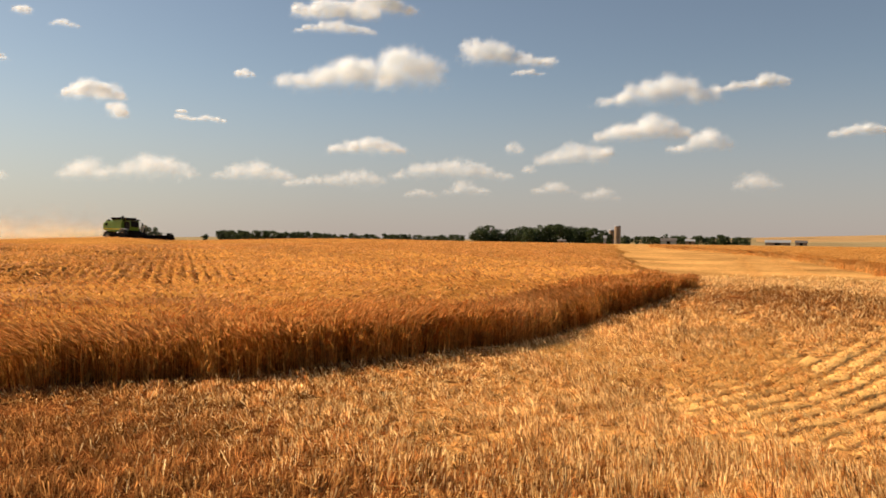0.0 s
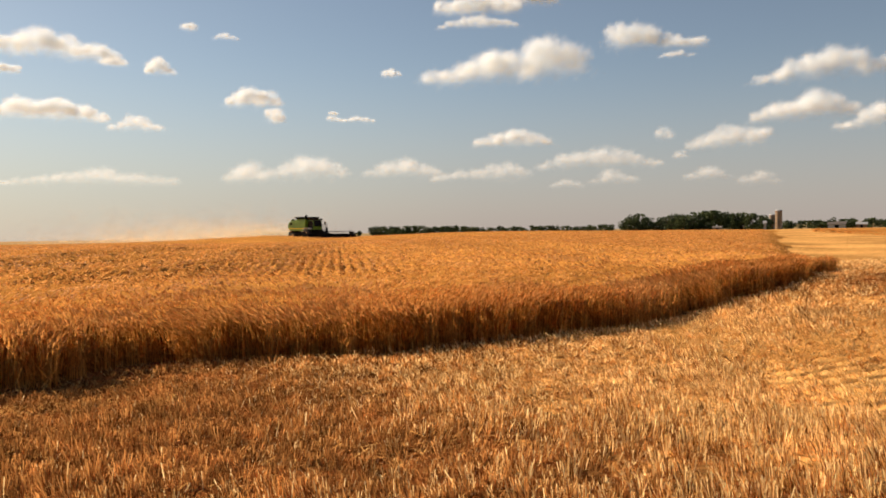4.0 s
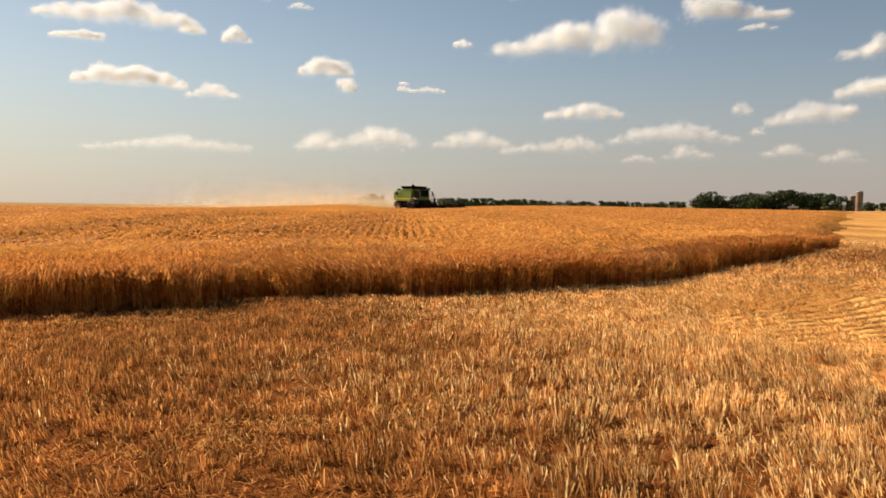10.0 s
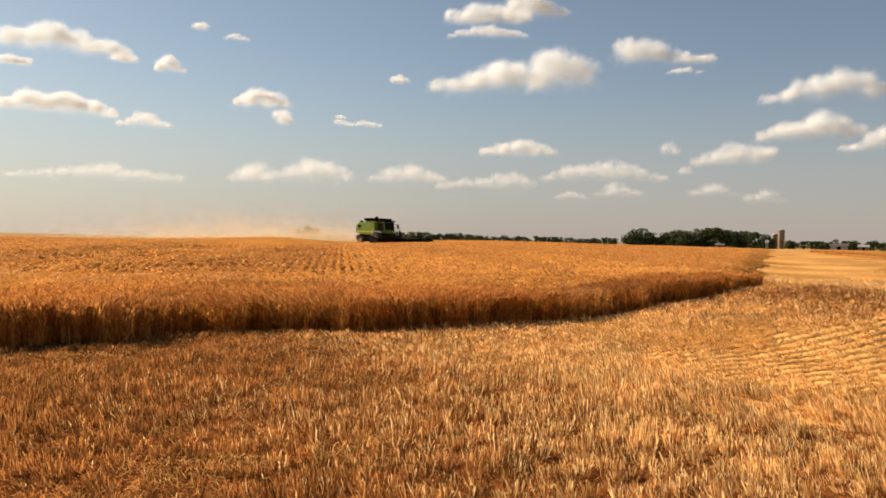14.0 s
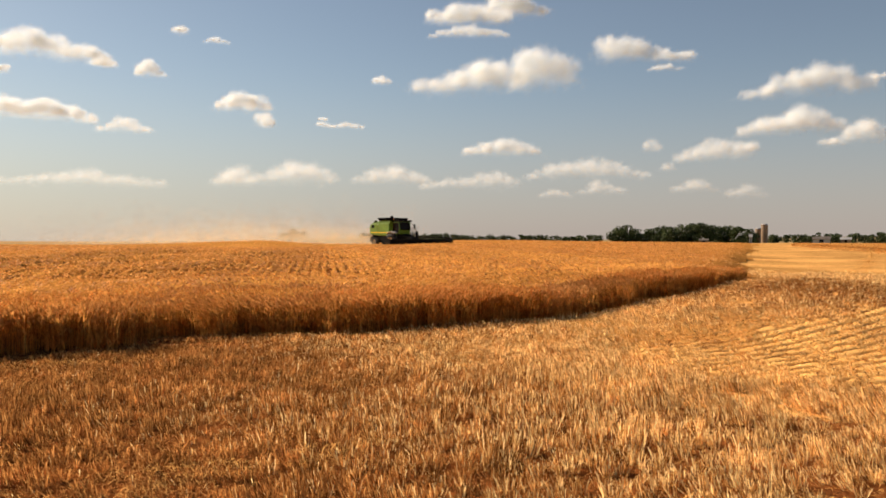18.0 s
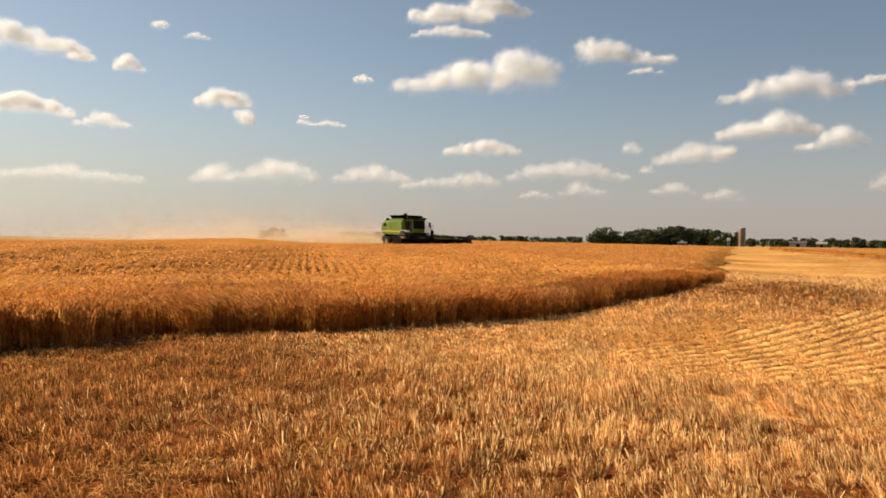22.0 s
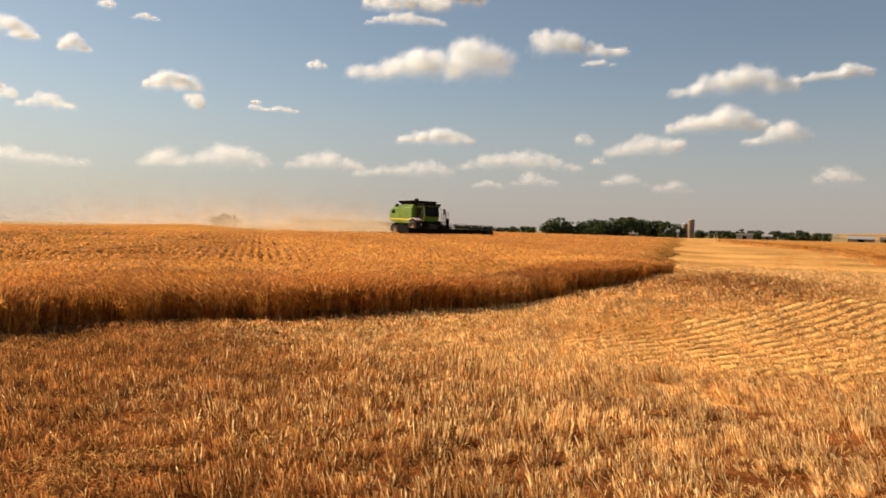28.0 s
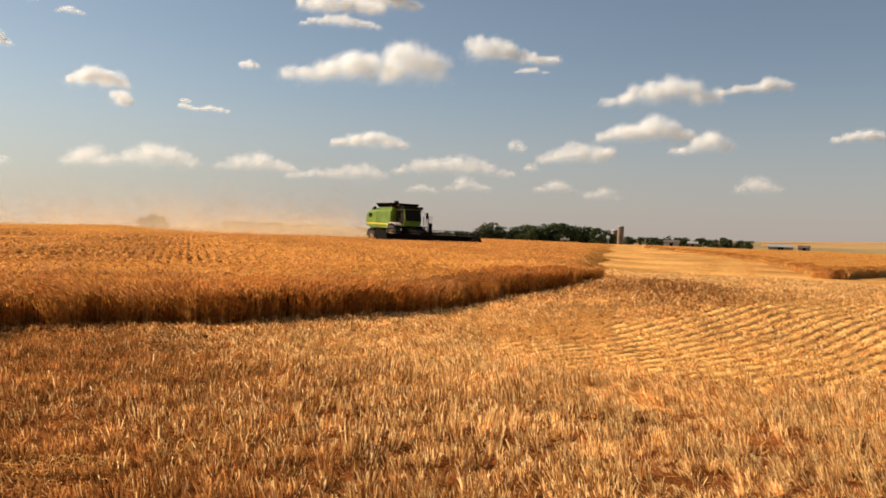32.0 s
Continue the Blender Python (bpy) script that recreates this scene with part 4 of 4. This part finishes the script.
def shed(az, dist, wide, wall_el, ridge_el, roof_mat, wall_mat, label, deep=10.0):
    x, y, g = spot(az, dist)
    w = dist * radians(wide)
    e = 1.9 + dist * math.tan(radians(wall_el)) - g
    p = 1.9 + dist * math.tan(radians(ridge_el)) - g
    s = thing("farm_shed", label, "shed", pose(x, y, g, 0, 0, az), "farmyard sheds")
    part("wall", box(bmesh.new(), -w / 2, w / 2, -deep / 2, deep / 2, -0.5, e), wall_mat, s)
    bm = bmesh.new()
    lo = [(-deep / 2 - 0.4, e - 0.1), (0, p), (deep / 2 + 0.4, e - 0.1), (deep / 2 + 0.4, e - 0.3), (0, p - 0.22), (-deep / 2 - 0.4, e - 0.3)]
    prism(bm, lo, -w / 2 - 0.4, w / 2 + 0.4)
    bmesh.ops.rotate(bm, verts=bm.verts, cent=(0, 0, 0), matrix=Matrix.Rotation(radians(90), 3, "Z"))
    part("roof", bm, roof_mat, s)
    part("door", box(bmesh.new(), -w * 0.12, w * 0.12, -deep / 2 - 0.06, -deep / 2, -0.2, e * 0.8), M_DARK, s, "dark open doorway")


shed(-10.2, 620, 1.5, 0.42, 0.58, M_TIN, M_CONC, "long low shed with a pale sheet-metal roof")
shed(-11.6, 620, 0.7, 0.42, 0.56, M_ROOF, M_CONC, "small dark-roofed shed beside the long shed")
shed(-3.3, 545, 1.0, 0.46, 0.62, M_ROOF, M_WHITE, "long pale farm building in front of low trees")
shed(-4.7, 545, 0.6, 0.44, 0.56, M_TIN, M_CONC, "small tin-roofed shed in front of low trees")
shed(-2.6, 600, 0.9, 0.52, 0.72, M_TIN, M_CONC, "pale farm building among low trees")
shed(3.9, 503, 0.55, 0.34, 0.45, M_ROOF, M_CONC, "small dark-roofed shed in front of the grove")
shed(0.95, 500, 0.16, 0.6, 0.75, M_TIN, M_WHITE, "small white hut at the edge of the grove", 3.0)

# ---- the combine: x ahead, y to its left, z up ----
def wheel(x, y, r, wide, rim_r, mat_rim, lugs):
    """A lugged tyre on a dished rim; y is the middle of the tread."""
    w = new("wheel")
    w.parent = combine
    w.empty_display_size = 0.2
    w.location = (x, y, r)
    prof = [(rim_r, -wide * 0.42), (r * 0.86, -wide * 0.5), (r * 0.97, -wide * 0.4), (r * 0.985, 0), (r * 0.97, wide * 0.4), (r * 0.86, wide * 0.5), (rim_r, wide * 0.42)]
    n = 36
    v = np.array([(q * math.cos(a), yy, q * math.sin(a)) for q, yy in prof for a in [2 * math.pi * i / n for i in range(n)]])
    f = grid_faces(len(prof), n, True)
    vs, fs = [v], [f]
    k = len(v)
    bm = bmesh.new()
    box(bm, r * 0.93, r * 1.0, 0.0, wide * 0.48, -0.035, 0.035)
    bv = np.array([q.co[:] for q in bm.verts])
    bf = np.array([[q.index for q in p.verts] for p in bm.faces])
    bm.free()
    for i in range(lugs):
        for side in (1, -1):
            a = 2 * math.pi * (i + (0.5 if side < 0 else 0)) / lugs
            p = bv.copy()
            p[:, 2] += p[:, 1] * 0.45
            p[:, 1] *= side
            c, s = math.cos(a), math.sin(a)
            vs.append(np.stack([p[:, 0] * c - p[:, 2] * s, p[:, 1], p[:, 0] * s + p[:, 2] * c], -1))
            fs.append(bf + k)
            k += 8
    part_mesh("tyre", mesh_of("tyre", np.concatenate(vs), np.concatenate(fs), (M_TYRE,)), w, "black lugged rubber tyre")
    prof = [(0.001, wide * 0.1), (rim_r * 0.3, wide * 0.12), (rim_r * 0.5, wide * 0.02), (rim_r * 0.86, wide * 0.06), (rim_r * 0.95, wide * 0.36), (rim_r * 1.04, wide * 0.42), (rim_r * 1.04, -wide * 0.42), (rim_r * 0.9, -wide * 0.3), (0.001, -wide * 0.28)]
    out = 1 if y > 0 else -1
    v = np.array([(q * math.cos(a), yy * out, q * math.sin(a)) for q, yy in prof for a in [2 * math.pi * i / n for i in range(n)]])
    part_mesh("rim", mesh_of("rim", v, grid_faces(len(prof), n, True), (mat_rim,), True), w, "yellow dished wheel rim")
    bm = bmesh.new()
    for i in range(8):
        a = 2 * math.pi * i / 8
        p = (rim_r * 0.36 * math.cos(a), out * wide * 0.08, rim_r * 0.36 * math.sin(a))
        rod(bm, p, (p[0], p[1] + out * 0.06, p[2]), 0.03, 6)
    part("wheel_nuts", bm, M_STEEL, w)
    return w


combine = thing("combine_harvester", "green combine harvester with a wide black header cutting ripe wheat", "combine harvester")
# hull and panels
bm = prism(bmesh.new(), [(-4.5, 1.72), (-5.0, 2.0), (-5.05, 2.7), (-4.75, 3.2), (-3.9, 3.36), (0.9, 3.36), (0.9, 1.5), (-3.2, 1.55)], -1.5, 1.5, 0.09)
part("body", bm, M_GREEN, combine, "green hull with a rounded rear hood")
for side in (-1, 1):
    y0, y1 = (-1.66, -1.5) if side < 0 else (1.5, 1.66)
    part("rear_shield", prism(bmesh.new(), [(-4.6, 1.78), (-4.85, 2.05), (-4.9, 2.65), (-4.6, 3.1), (-2.25, 3.2), (-2.25, 1.62)], y0, y1, 0.03), M_GREEN, combine, "green hinged side shield")
    part("front_shield", prism(bmesh.new(), [(-2.21, 1.62), (-2.21, 3.2), (0.85, 3.26), (0.85, 1.5)], y0, y1, 0.03), M_GREEN, combine, "green hinged side shield")
    ys = (-1.675, -1.66) if side < 0 else (1.66, 1.675)
    part("stripe", prism(bmesh.new(), [(-4.62, 1.96), (-4.68, 2.08), (0.8, 2.0), (0.8, 1.88)], *ys), M_YELLOW, combine, "yellow stripe along the lower side")
    part("lower_skirt", prism(bmesh.new(), [(-3.1, 0.85), (-3.1, 1.38), (0.7, 1.33), (0.7, 0.8)], -1.5 if side < 0 else 1.35, -1.35 if side < 0 else 1.5, 0.02), M_DARK, combine, "dark drive belts and pulleys under the side shield")
    for px, pz, pr in ((-2.4, 1.05, 0.26), (-1.2, 1.1, 0.33), (0.0, 1.05, 0.24)):
        part("pulley", rod(bmesh.new(), (px, side * 1.5, pz), (px, side * 1.6, pz), pr, 20), M_DARK, combine)
    part("vent", box(bmesh.new(), -4.2, -3.4, -1.69 if side < 0 else 1.66, -1.66 if side < 0 else 1.69, 2.62, 3.05, 0.01), M_DARK, combine, "dark square vent screen")
part("rear_grille", box(bmesh.new(), -5.12, -5.0, -0.9, 0.9, 2.0, 2.7, 0.02), M_DARK, combine, "dark louvred grille")
for sy in (-1.15, 1.15):
    part("tail_lamp", box(bmesh.new(), -5.1, -4.98, sy - 0.12, sy + 0.12, 2.3, 2.5, 0.02), material("red_lens", (0.5, 0.02, 0.015), 0.2, bump=0), combine, "red tail lamp")
part("straw_chopper", prism(bmesh.new(), [(-5.5, 0.75), (-5.35, 1.3), (-4.5, 1.6), (-4.2, 1.1), (-4.4, 0.7)], -1.2, 1.2, 0.03), M_DARK, combine, "dark straw chopper under the hood")
part("chassis", box(bmesh.new(), -4.2, 2.2, -0.95, 0.95, 0.75, 1.35, 0.03), M_DARK, combine, "dark steel chassis")
part("engine_deck", box(bmesh.new(), -4.4, -2.7, -1.3, 1.3, 3.34, 3.55, 0.05), M_GREEN, combine)
part("air_screen", rod(bmesh.new(), (-3.6, -1.35, 3.2), (-3.6, -1.2, 3.2), 0.5, 24), M_DARK, combine)
part("exhaust", rod(bmesh.new(), (-3.1, 0.8, 3.5), (-3.1, 0.8, 4.15), 0.09, 12), M_STEEL, combine, "upright exhaust pipe")
# grain tank and its flared extension
part("grain_tank", prism(bmesh.new(), [(-2.0, 3.3), (-2.1, 3.62), (0.95, 3.62), (0.9, 3.3)], -1.5, 1.5, 0.03), M_GREEN, combine)
for name, lo0, lo1, hi0, hi1 in (("tank_flap", (-2.1, -1.5), (0.95, -1.5), (-2.45, -1.75), (1.3, -1.75)), ("tank_flap", (-2.1, 1.5), (0.95, 1.5), (-2.45, 1.75), (1.3, 1.75)),
                                 ("tank_flap", (-2.1, -1.5), (-2.1, 1.5), (-2.45, -1.75), (-2.45, 1.75)), ("tank_flap", (0.95, -1.5), (0.95, 1.5), (1.3, -1.75), (1.3, 1.75))):
    bm = bmesh.new()
    q = [bm.verts.new((*lo0, 3.6)), bm.verts.new((*lo1, 3.6)), bm.verts.new((*hi1, 4.0)), bm.verts.new((*hi0, 4.0))]
    bm.faces.new(q)
    bmesh.ops.solidify(bm, geom=bm.faces[:], thickness=0.04)
    part(name, bm, M_DARK, combine, "black flared tank extension flap")
part("tank_floor", box(bmesh.new(), -2.1, 0.95, -1.5, 1.5, 3.62, 3.72), M_DARK, combine)
bm = rod(bmesh.new(), (-0.9, 0.0, 3.6), (-0.9, 0.0, 4.2), 0.17, 12)
part("fill_auger", box(bm, -1.1, -0.7, -0.2, 0.2, 4.1, 4.3, 0.04), M_DARK, combine, "loading auger standing out of the tank")
bm = rod(bmesh.new(), (-4.9, 1.85, 3.25), (1.3, 1.85, 3.45), 0.2, 18)
rod(bm, (-4.9, 1.85, 3.25), (-5.25, 1.85, 3.0), 0.22, 18, 0.2)
part("unloading_auger", bm, M_GREEN, combine, "green unloading auger tube folded along the side")
# cab
part("cab_frame", prism(bmesh.new(), [(1.0, 1.75), (1.0, 3.45), (2.75, 3.45), (3.0, 2.4), (2.75, 1.75)], -1.05, 1.05, 0.05), M_GREEN, combine, "green cab frame")
for y0, y1 in ((-1.08, -1.045), (1.045, 1.08)):
    part("side_window", prism(bmesh.new(), [(1.12, 1.95), (1.12, 3.3), (2.62, 3.3), (2.84, 2.4), (2.65, 1.95)], y0, y1), M_GLASSY, combine, "tinted side window")
bm = bmesh.new()
q = [(2.77, -0.95, 1.9), (3.02, -0.95, 2.42), (2.78, -0.95, 3.36), (2.78, 0.95, 3.36), (3.02, 0.95, 2.42), (2.77, 0.95, 1.9)]
vv = [bm.verts.new(p) for p in q]
bm.faces.new((vv[0], vv[1], vv[4], vv[5]))
bm.faces.new((vv[1], vv[2], vv[3], vv[4]))
bmesh.ops.solidify(bm, geom=bm.faces[:], thickness=-0.02)
part("windscreen", bm, M_GLASSY, combine, "tinted curved windscreen")
part("cab_roof", box(bmesh.new(), 0.85, 3.05, -1.2, 1.2, 3.45, 3.68, 0.08), M_DARK, combine, "dark cab roof")
for sy in (-0.9, -0.45, 0.45, 0.9):
    part("work_light", box(bmesh.new(), 3.03, 3.1, sy - 0.1, sy + 0.1, 3.48, 3.62, 0.02), M_GLASSY, combine, "work lamp in the roof's brow")
part("beacon", rod(bmesh.new(), (1.1, -0.9, 3.66), (1.1, -0.9, 3.86), 0.07, 12), material("amber_lens", (0.7, 0.25, 0.02), 0.25, bump=0), combine, "amber beacon")
for side in (-1, 1):
    m = part("mirror", box(bmesh.new(), 2.95, 3.03, side * 1.75 - 0.14, side * 1.75 + 0.14, 2.55, 3.15, 0.02), M_DARK, combine, "tall mirror on a bracket")
    part("bracket", rod(bmesh.new(), (2.7, side * 1.05, 3.3), (2.98, side * 1.75, 3.0), 0.025, 6), M_DARK, m)
# platform, ladder and rails on the far side
part("platform", box(bmesh.new(), 1.0, 2.95, 1.05, 2.45, 1.72, 1.80), M_DARK, combine, "steel platform beside the cab")
for z in (2.2, 2.5, 2.8):
    part("handrail", rod(rod(bmesh.new(), (1.1, 2.43, z), (2.9, 2.43, z), 0.03, 8), (2.9, 2.43, z), (2.9, 1.95, z), 0.03, 8), M_RAIL, combine, "pale tubular handrail")
for xx, yy in ((1.1, 2.43), (1.7, 2.43), (2.3, 2.43), (2.9, 2.43), (2.9, 1.95)):
    part("rail_post", rod(bmesh.new(), (xx, yy, 1.78), (xx, yy, 2.84), 0.03, 8), M_RAIL, combine)
lad = part("ladder", rod(rod(bmesh.new(), (2.95, 1.3, 0.55), (2.95, 1.3, 1.8), 0.03, 8), (2.95, 1.85, 0.55), (2.95, 1.85, 1.8), 0.03, 8), M_STEEL, combine, "access ladder")
for i in range(5):
    part("rung", box(bmesh.new(), 2.88, 3.04, 1.3, 1.85, 0.6 + 0.27 * i, 0.64 + 0.27 * i), M_STEEL, lad)
for yy in (1.3, 1.9):
    part("handrail", rod(rod(bmesh.new(), (3.0, yy, 1.0), (3.08, yy, 2.7), 0.03, 8), (3.08, yy, 2.7), (2.75, yy, 2.75), 0.03, 8), M_RAIL, combine, "pale tubular handrail")
part("step_panel", box(bmesh.new(), 2.6, 2.95, 2.2, 2.5, 0.9, 2.15, 0.03), M_DARK, combine, "dark folded step panel at the platform's corner")
part("mudguard", prism(bmesh.new(), [(0.55, 1.75), (1.0, 2.08), (1.9, 2.12), (2.5, 1.9), (2.5, 1.84), (1.9, 2.04), (1.05, 2.0), (0.6, 1.7)], -1.95, -1.1, 0.01), M_RAIL, combine, "dusty pale mudguard edge over the drive wheel")
# running gear
part("front_axle", rod(bmesh.new(), (1.55, -1.6, 0.95), (1.55, 1.6, 0.95), 0.2, 12), M_DARK, combine)
part("rear_axle", rod(bmesh.new(), (-3.45, -1.4, 0.68), (-3.45, 1.4, 0.68), 0.13, 12), M_DARK, combine)
WHEELS = [(wheel(1.55, sy, 0.98, 0.72, 0.46, M_RIM, 18), 1.55, sy, 0.98) for sy in (-1.62, 1.62)] + [(wheel(-3.45, sy, 0.68, 0.5, 0.34, M_RIM, 16), -3.45, sy, 0.68) for sy in (-1.4, 1.4)]
feeder = part("feeder_house", prism(bmesh.new(), [(1.9, 1.15), (1.9, 1.85), (3.9, 1.15), (3.9, 0.45)], -0.75, 0.75, 0.03), M_DARK, combine, "dark sloping feeder house")
# header
HALF = 5.8
header = part("header", prism(bmesh.new(), [(3.85, 0.28), (3.85, 1.25), (3.93, 1.25), (4.0, 0.36), (5.35, 0.16), (5.35, 0.1), (4.0, 0.22)], -HALF, HALF), M_DARK, combine, "wide black cutting header")
part("top_beam", box(bmesh.new(), 3.78, 3.98, -HALF, HALF, 1.22, 1.4, 0.03), M_DARK, header)
for side in (-1, 1):
    y = side * HALF
    part("divider", prism(bmesh.new(), [(3.8, 0.12), (3.8, 1.35), (4.6, 1.1), (5.6, 0.45), (6.35, 0.08), (5.3, 0.06)], y - 0.06, y + 0.06, 0.02), M_DARK, header, "pointed crop divider")
    part("end_shield", prism(bmesh.new(), [(3.75, 0.3), (3.75, 1.95), (4.2, 2.0), (5.3, 1.55), (5.7, 0.6), (5.0, 0.3)], y - 0.05, y + 0.05, 0.01), M_DARK, header, "upright dark end shield beside the reel")
    part("reel_arm", rod(bmesh.new(), (3.9, y * 0.985, 1.3), (5.15, y * 0.985, 1.12), 0.06, 8), M_DARK, header)
part("table_auger", rod(bmesh.new(), (4.4, -HALF + 0.1, 0.6), (4.4, HALF - 0.1, 0.6), 0.22, 18), M_DARK, header, "blackened table auger")
part("cutter_bar", box(bmesh.new(), 5.35, 5.5, -HALF, HALF, 0.1, 0.14), M_DARK, header)
reel = new("reel")
reel.parent = combine
reel.empty_display_size = 0.2
reel.location = (5.1, 0, 1.08)
tagged(reel, "black pick-up reel with tined bats")
part("reel_shaft", rod(bmesh.new(), (0, -HALF + 0.15, 0), (0, HALF - 0.15, 0), 0.07, 10), M_DARK, reel)
for i in range(6):
    a = i * math.pi / 3
    c, s = math.cos(a) * 0.52, math.sin(a) * 0.52
    bm = rod(bmesh.new(), (c, -HALF + 0.15, s), (c, HALF - 0.15, s), 0.03, 6)
    for k in range(43):
        yy = -HALF + 0.2 + k * (2 * HALF - 0.4) / 42
        rod(bm, (c, yy, s), (c * 1.06, yy, s - 0.24 if s < 0.3 else s + 0.12), 0.012, 4)
    part("bat", bm, M_DARK, reel, "reel bat with hanging tines")
for k in range(5):
    yy = -HALF + 0.3 + k * (2 * HALF - 0.6) / 4
    bm = bmesh.new()
    for i in range(6):
        a = i * math.pi / 3
        rod(bm, (0, yy, 0), (math.cos(a) * 0.52, yy, math.sin(a) * 0.52), 0.02, 5)
    part("spider", bm, M_DARK, reel)


# a short, tall machine
for ob in combine.children_recursive:
    if ob.type == "MESH" and ob.parent != reel and ob.parent not in [w[0] for w in WHEELS]:
        if header in (ob, ob.parent):
            ob.data.transform(Matrix.Translation((0.8, 0, 0)) @ Matrix.Diagonal((1, 1, 0.74, 1)))
        elif ob == feeder:
            ob.data.transform(Matrix.Translation((-1.52, 0, 0)) @ Matrix.Diagonal((1.6, 1, 1.05, 1)))
        else:
            ob.data.transform(Matrix.Diagonal((0.80, 1, 1.05, 1)))
WHEELS = [(w, x * 0.80, y, r) for w, x, y, r in WHEELS]


# ---- harvest dust ----
M_DUST = bpy.data.materials.new("harvest_dust")
M_DUST.use_nodes = True
_n, _l = M_DUST.node_tree.nodes, M_DUST.node_tree.links
_n.remove(_n["Principled BSDF"])
_d, _t, _a, _x, _y = (_n.new("ShaderNode" + k) for k in ("BsdfDiffuse", "BsdfTranslucent", "BsdfTransparent", "MixShader", "MixShader"))
for k in (_d, _t):
    k.inputs["Color"].default_value = (0.84, 0.745, 0.55, 1)
_x.inputs[0].default_value, _y.inputs[0].default_value = 0.5, 0.0105
_l.new(_d.outputs[0], _x.inputs[1])
_l.new(_t.outputs[0], _x.inputs[2])
_l.new(_a.outputs[0], _y.inputs[1])
_l.new(_x.outputs[0], _y.inputs[2])
_l.new(_y.outputs[0], _n["Material Output"].inputs[0])

DUST = []


def dust(lag, long, wide, high, count, size, lift, label):
    """A drifting puff of chaff and dust, made of fine specks; lag: seconds since the combine raised it."""
    q = np.clip(rng.normal(0, 1, (count, 3)), -2.4, 1.5 if lag < 8 else 2.4)
    x, y = q[:, 0] * long * 0.45, q[:, 1] * wide * 0.45
    puff = 1 + 0.45 * np.sin(x * 0.45 + lag) + 0.35 * np.sin(x * 1.1 + y * 0.4)
    z = lift + rng.exponential(1.0, count) * high * 0.21 * puff
    z = np.where(z > high * 1.25, lift + rng.uniform(0, 1, count) ** 3 * high, z)
    p = np.stack([x, y, z], -1)
    a, b = rng.normal(0, 1, (count, 3)), rng.normal(0, 1, (count, 3))
    k = 2.6 * size * (rng.uniform(0.5, 1.4, count) * (1 + 1.2 * z / high))[:, None]
    b = np.cross(a, b)
    a *= k / np.linalg.norm(a, axis=1)[:, None]
    b *= k / np.linalg.norm(b, axis=1)[:, None]
    v = np.stack([p - a - b * 0.58, p + b * 1.15, p + a - b * 0.58], 1).reshape(-1, 3)
    ob = new("dust_cloud", mesh_of("dust_cloud", v, np.arange(len(v)).reshape(-1, 3), (M_DUST,)))
    tagged(ob, label, "dust", "dust behind the combine", "stuff")
    DUST.append((ob, lag))


dust(4.0, 9, 4, 1.5, 2600, 0.22, 0.3, "dense tan chaff dust just behind the combine")
dust(7.0, 15, 7, 2.6, 2900, 0.3, 0.3, "tan harvest dust trailing behind the combine")
dust(11, 28, 12, 4.0, 3200, 0.4, 0.3, "thinning tan harvest dust over the cut strip")
dust(19, 38, 18, 5.5, 2300, 0.5, 0.3, "thin drifting veil of harvest dust")
dust(30, 52, 26, 7.0, 1900, 0.62, 0.3, "thin drifting veil of harvest dust")
dust(46, 64, 34, 8.0, 1400, 0.75, 0.3, "faint far veil of harvest dust")


def drive(t):
    """Place and heading of the combine; straight on before the start."""
    if t < 0:
        x, y, h = drive(0.0)
        return x + 2.42 * t, y - 1.61 * t, h
    s = t - 32
    return -21.81 + 1.894 * s - 0.00829 * s * s, 81.36 - 1.927 * s - 0.00488 * s * s, math.degrees(math.atan2(-1.927 - 0.00976 * s, 1.894 - 0.01658 * s))


def motions():
    rows = []
    for t in range(0, 33, 2):
        x, y, h = drive(t)
        x -= float(np.interp(t, (0, 13, 31), (0.2, 0.4, 0.85)))
        rows.append((t, pose(x, y, float(land(x, y)), 0, 0, h + float(np.interp(t, (0, 13, 31), (20, 17, 6))))))
    walk(combine, rows)
    for w, x, y, r in WHEELS:
        walk(w, [(i * 0.5, pose(x, y, r, 0, math.degrees(2.65 * i * 0.5 / r) % 360, 0)) for i in range(65)])
    walk(reel, [(i * 0.5, pose(5.9, 0, 0.98, 0, (68.0 * i) % 360, 0)) for i in range(65)])
    for ob, lag in DUST:
        rows = []
        for t in range(0, 33, 4):
            x, y, h = drive(t - lag)
            x, y = x - 0.25 * lag, y + 0.1 * lag
            rows.append((t, pose(x, y, float(land(x, y)), 0, 0, h)))
        walk(ob, rows)
    for ob, az, el, far in CLOUDS:
        walk(ob, [(t, Matrix.Translation(at_sky(az + 0.21 * (t - 9) / 16, el, far)) @ pose(0, 0, 0, 0, 0, az)) for t in (0.0, 16.0, 32.0)])


motions()
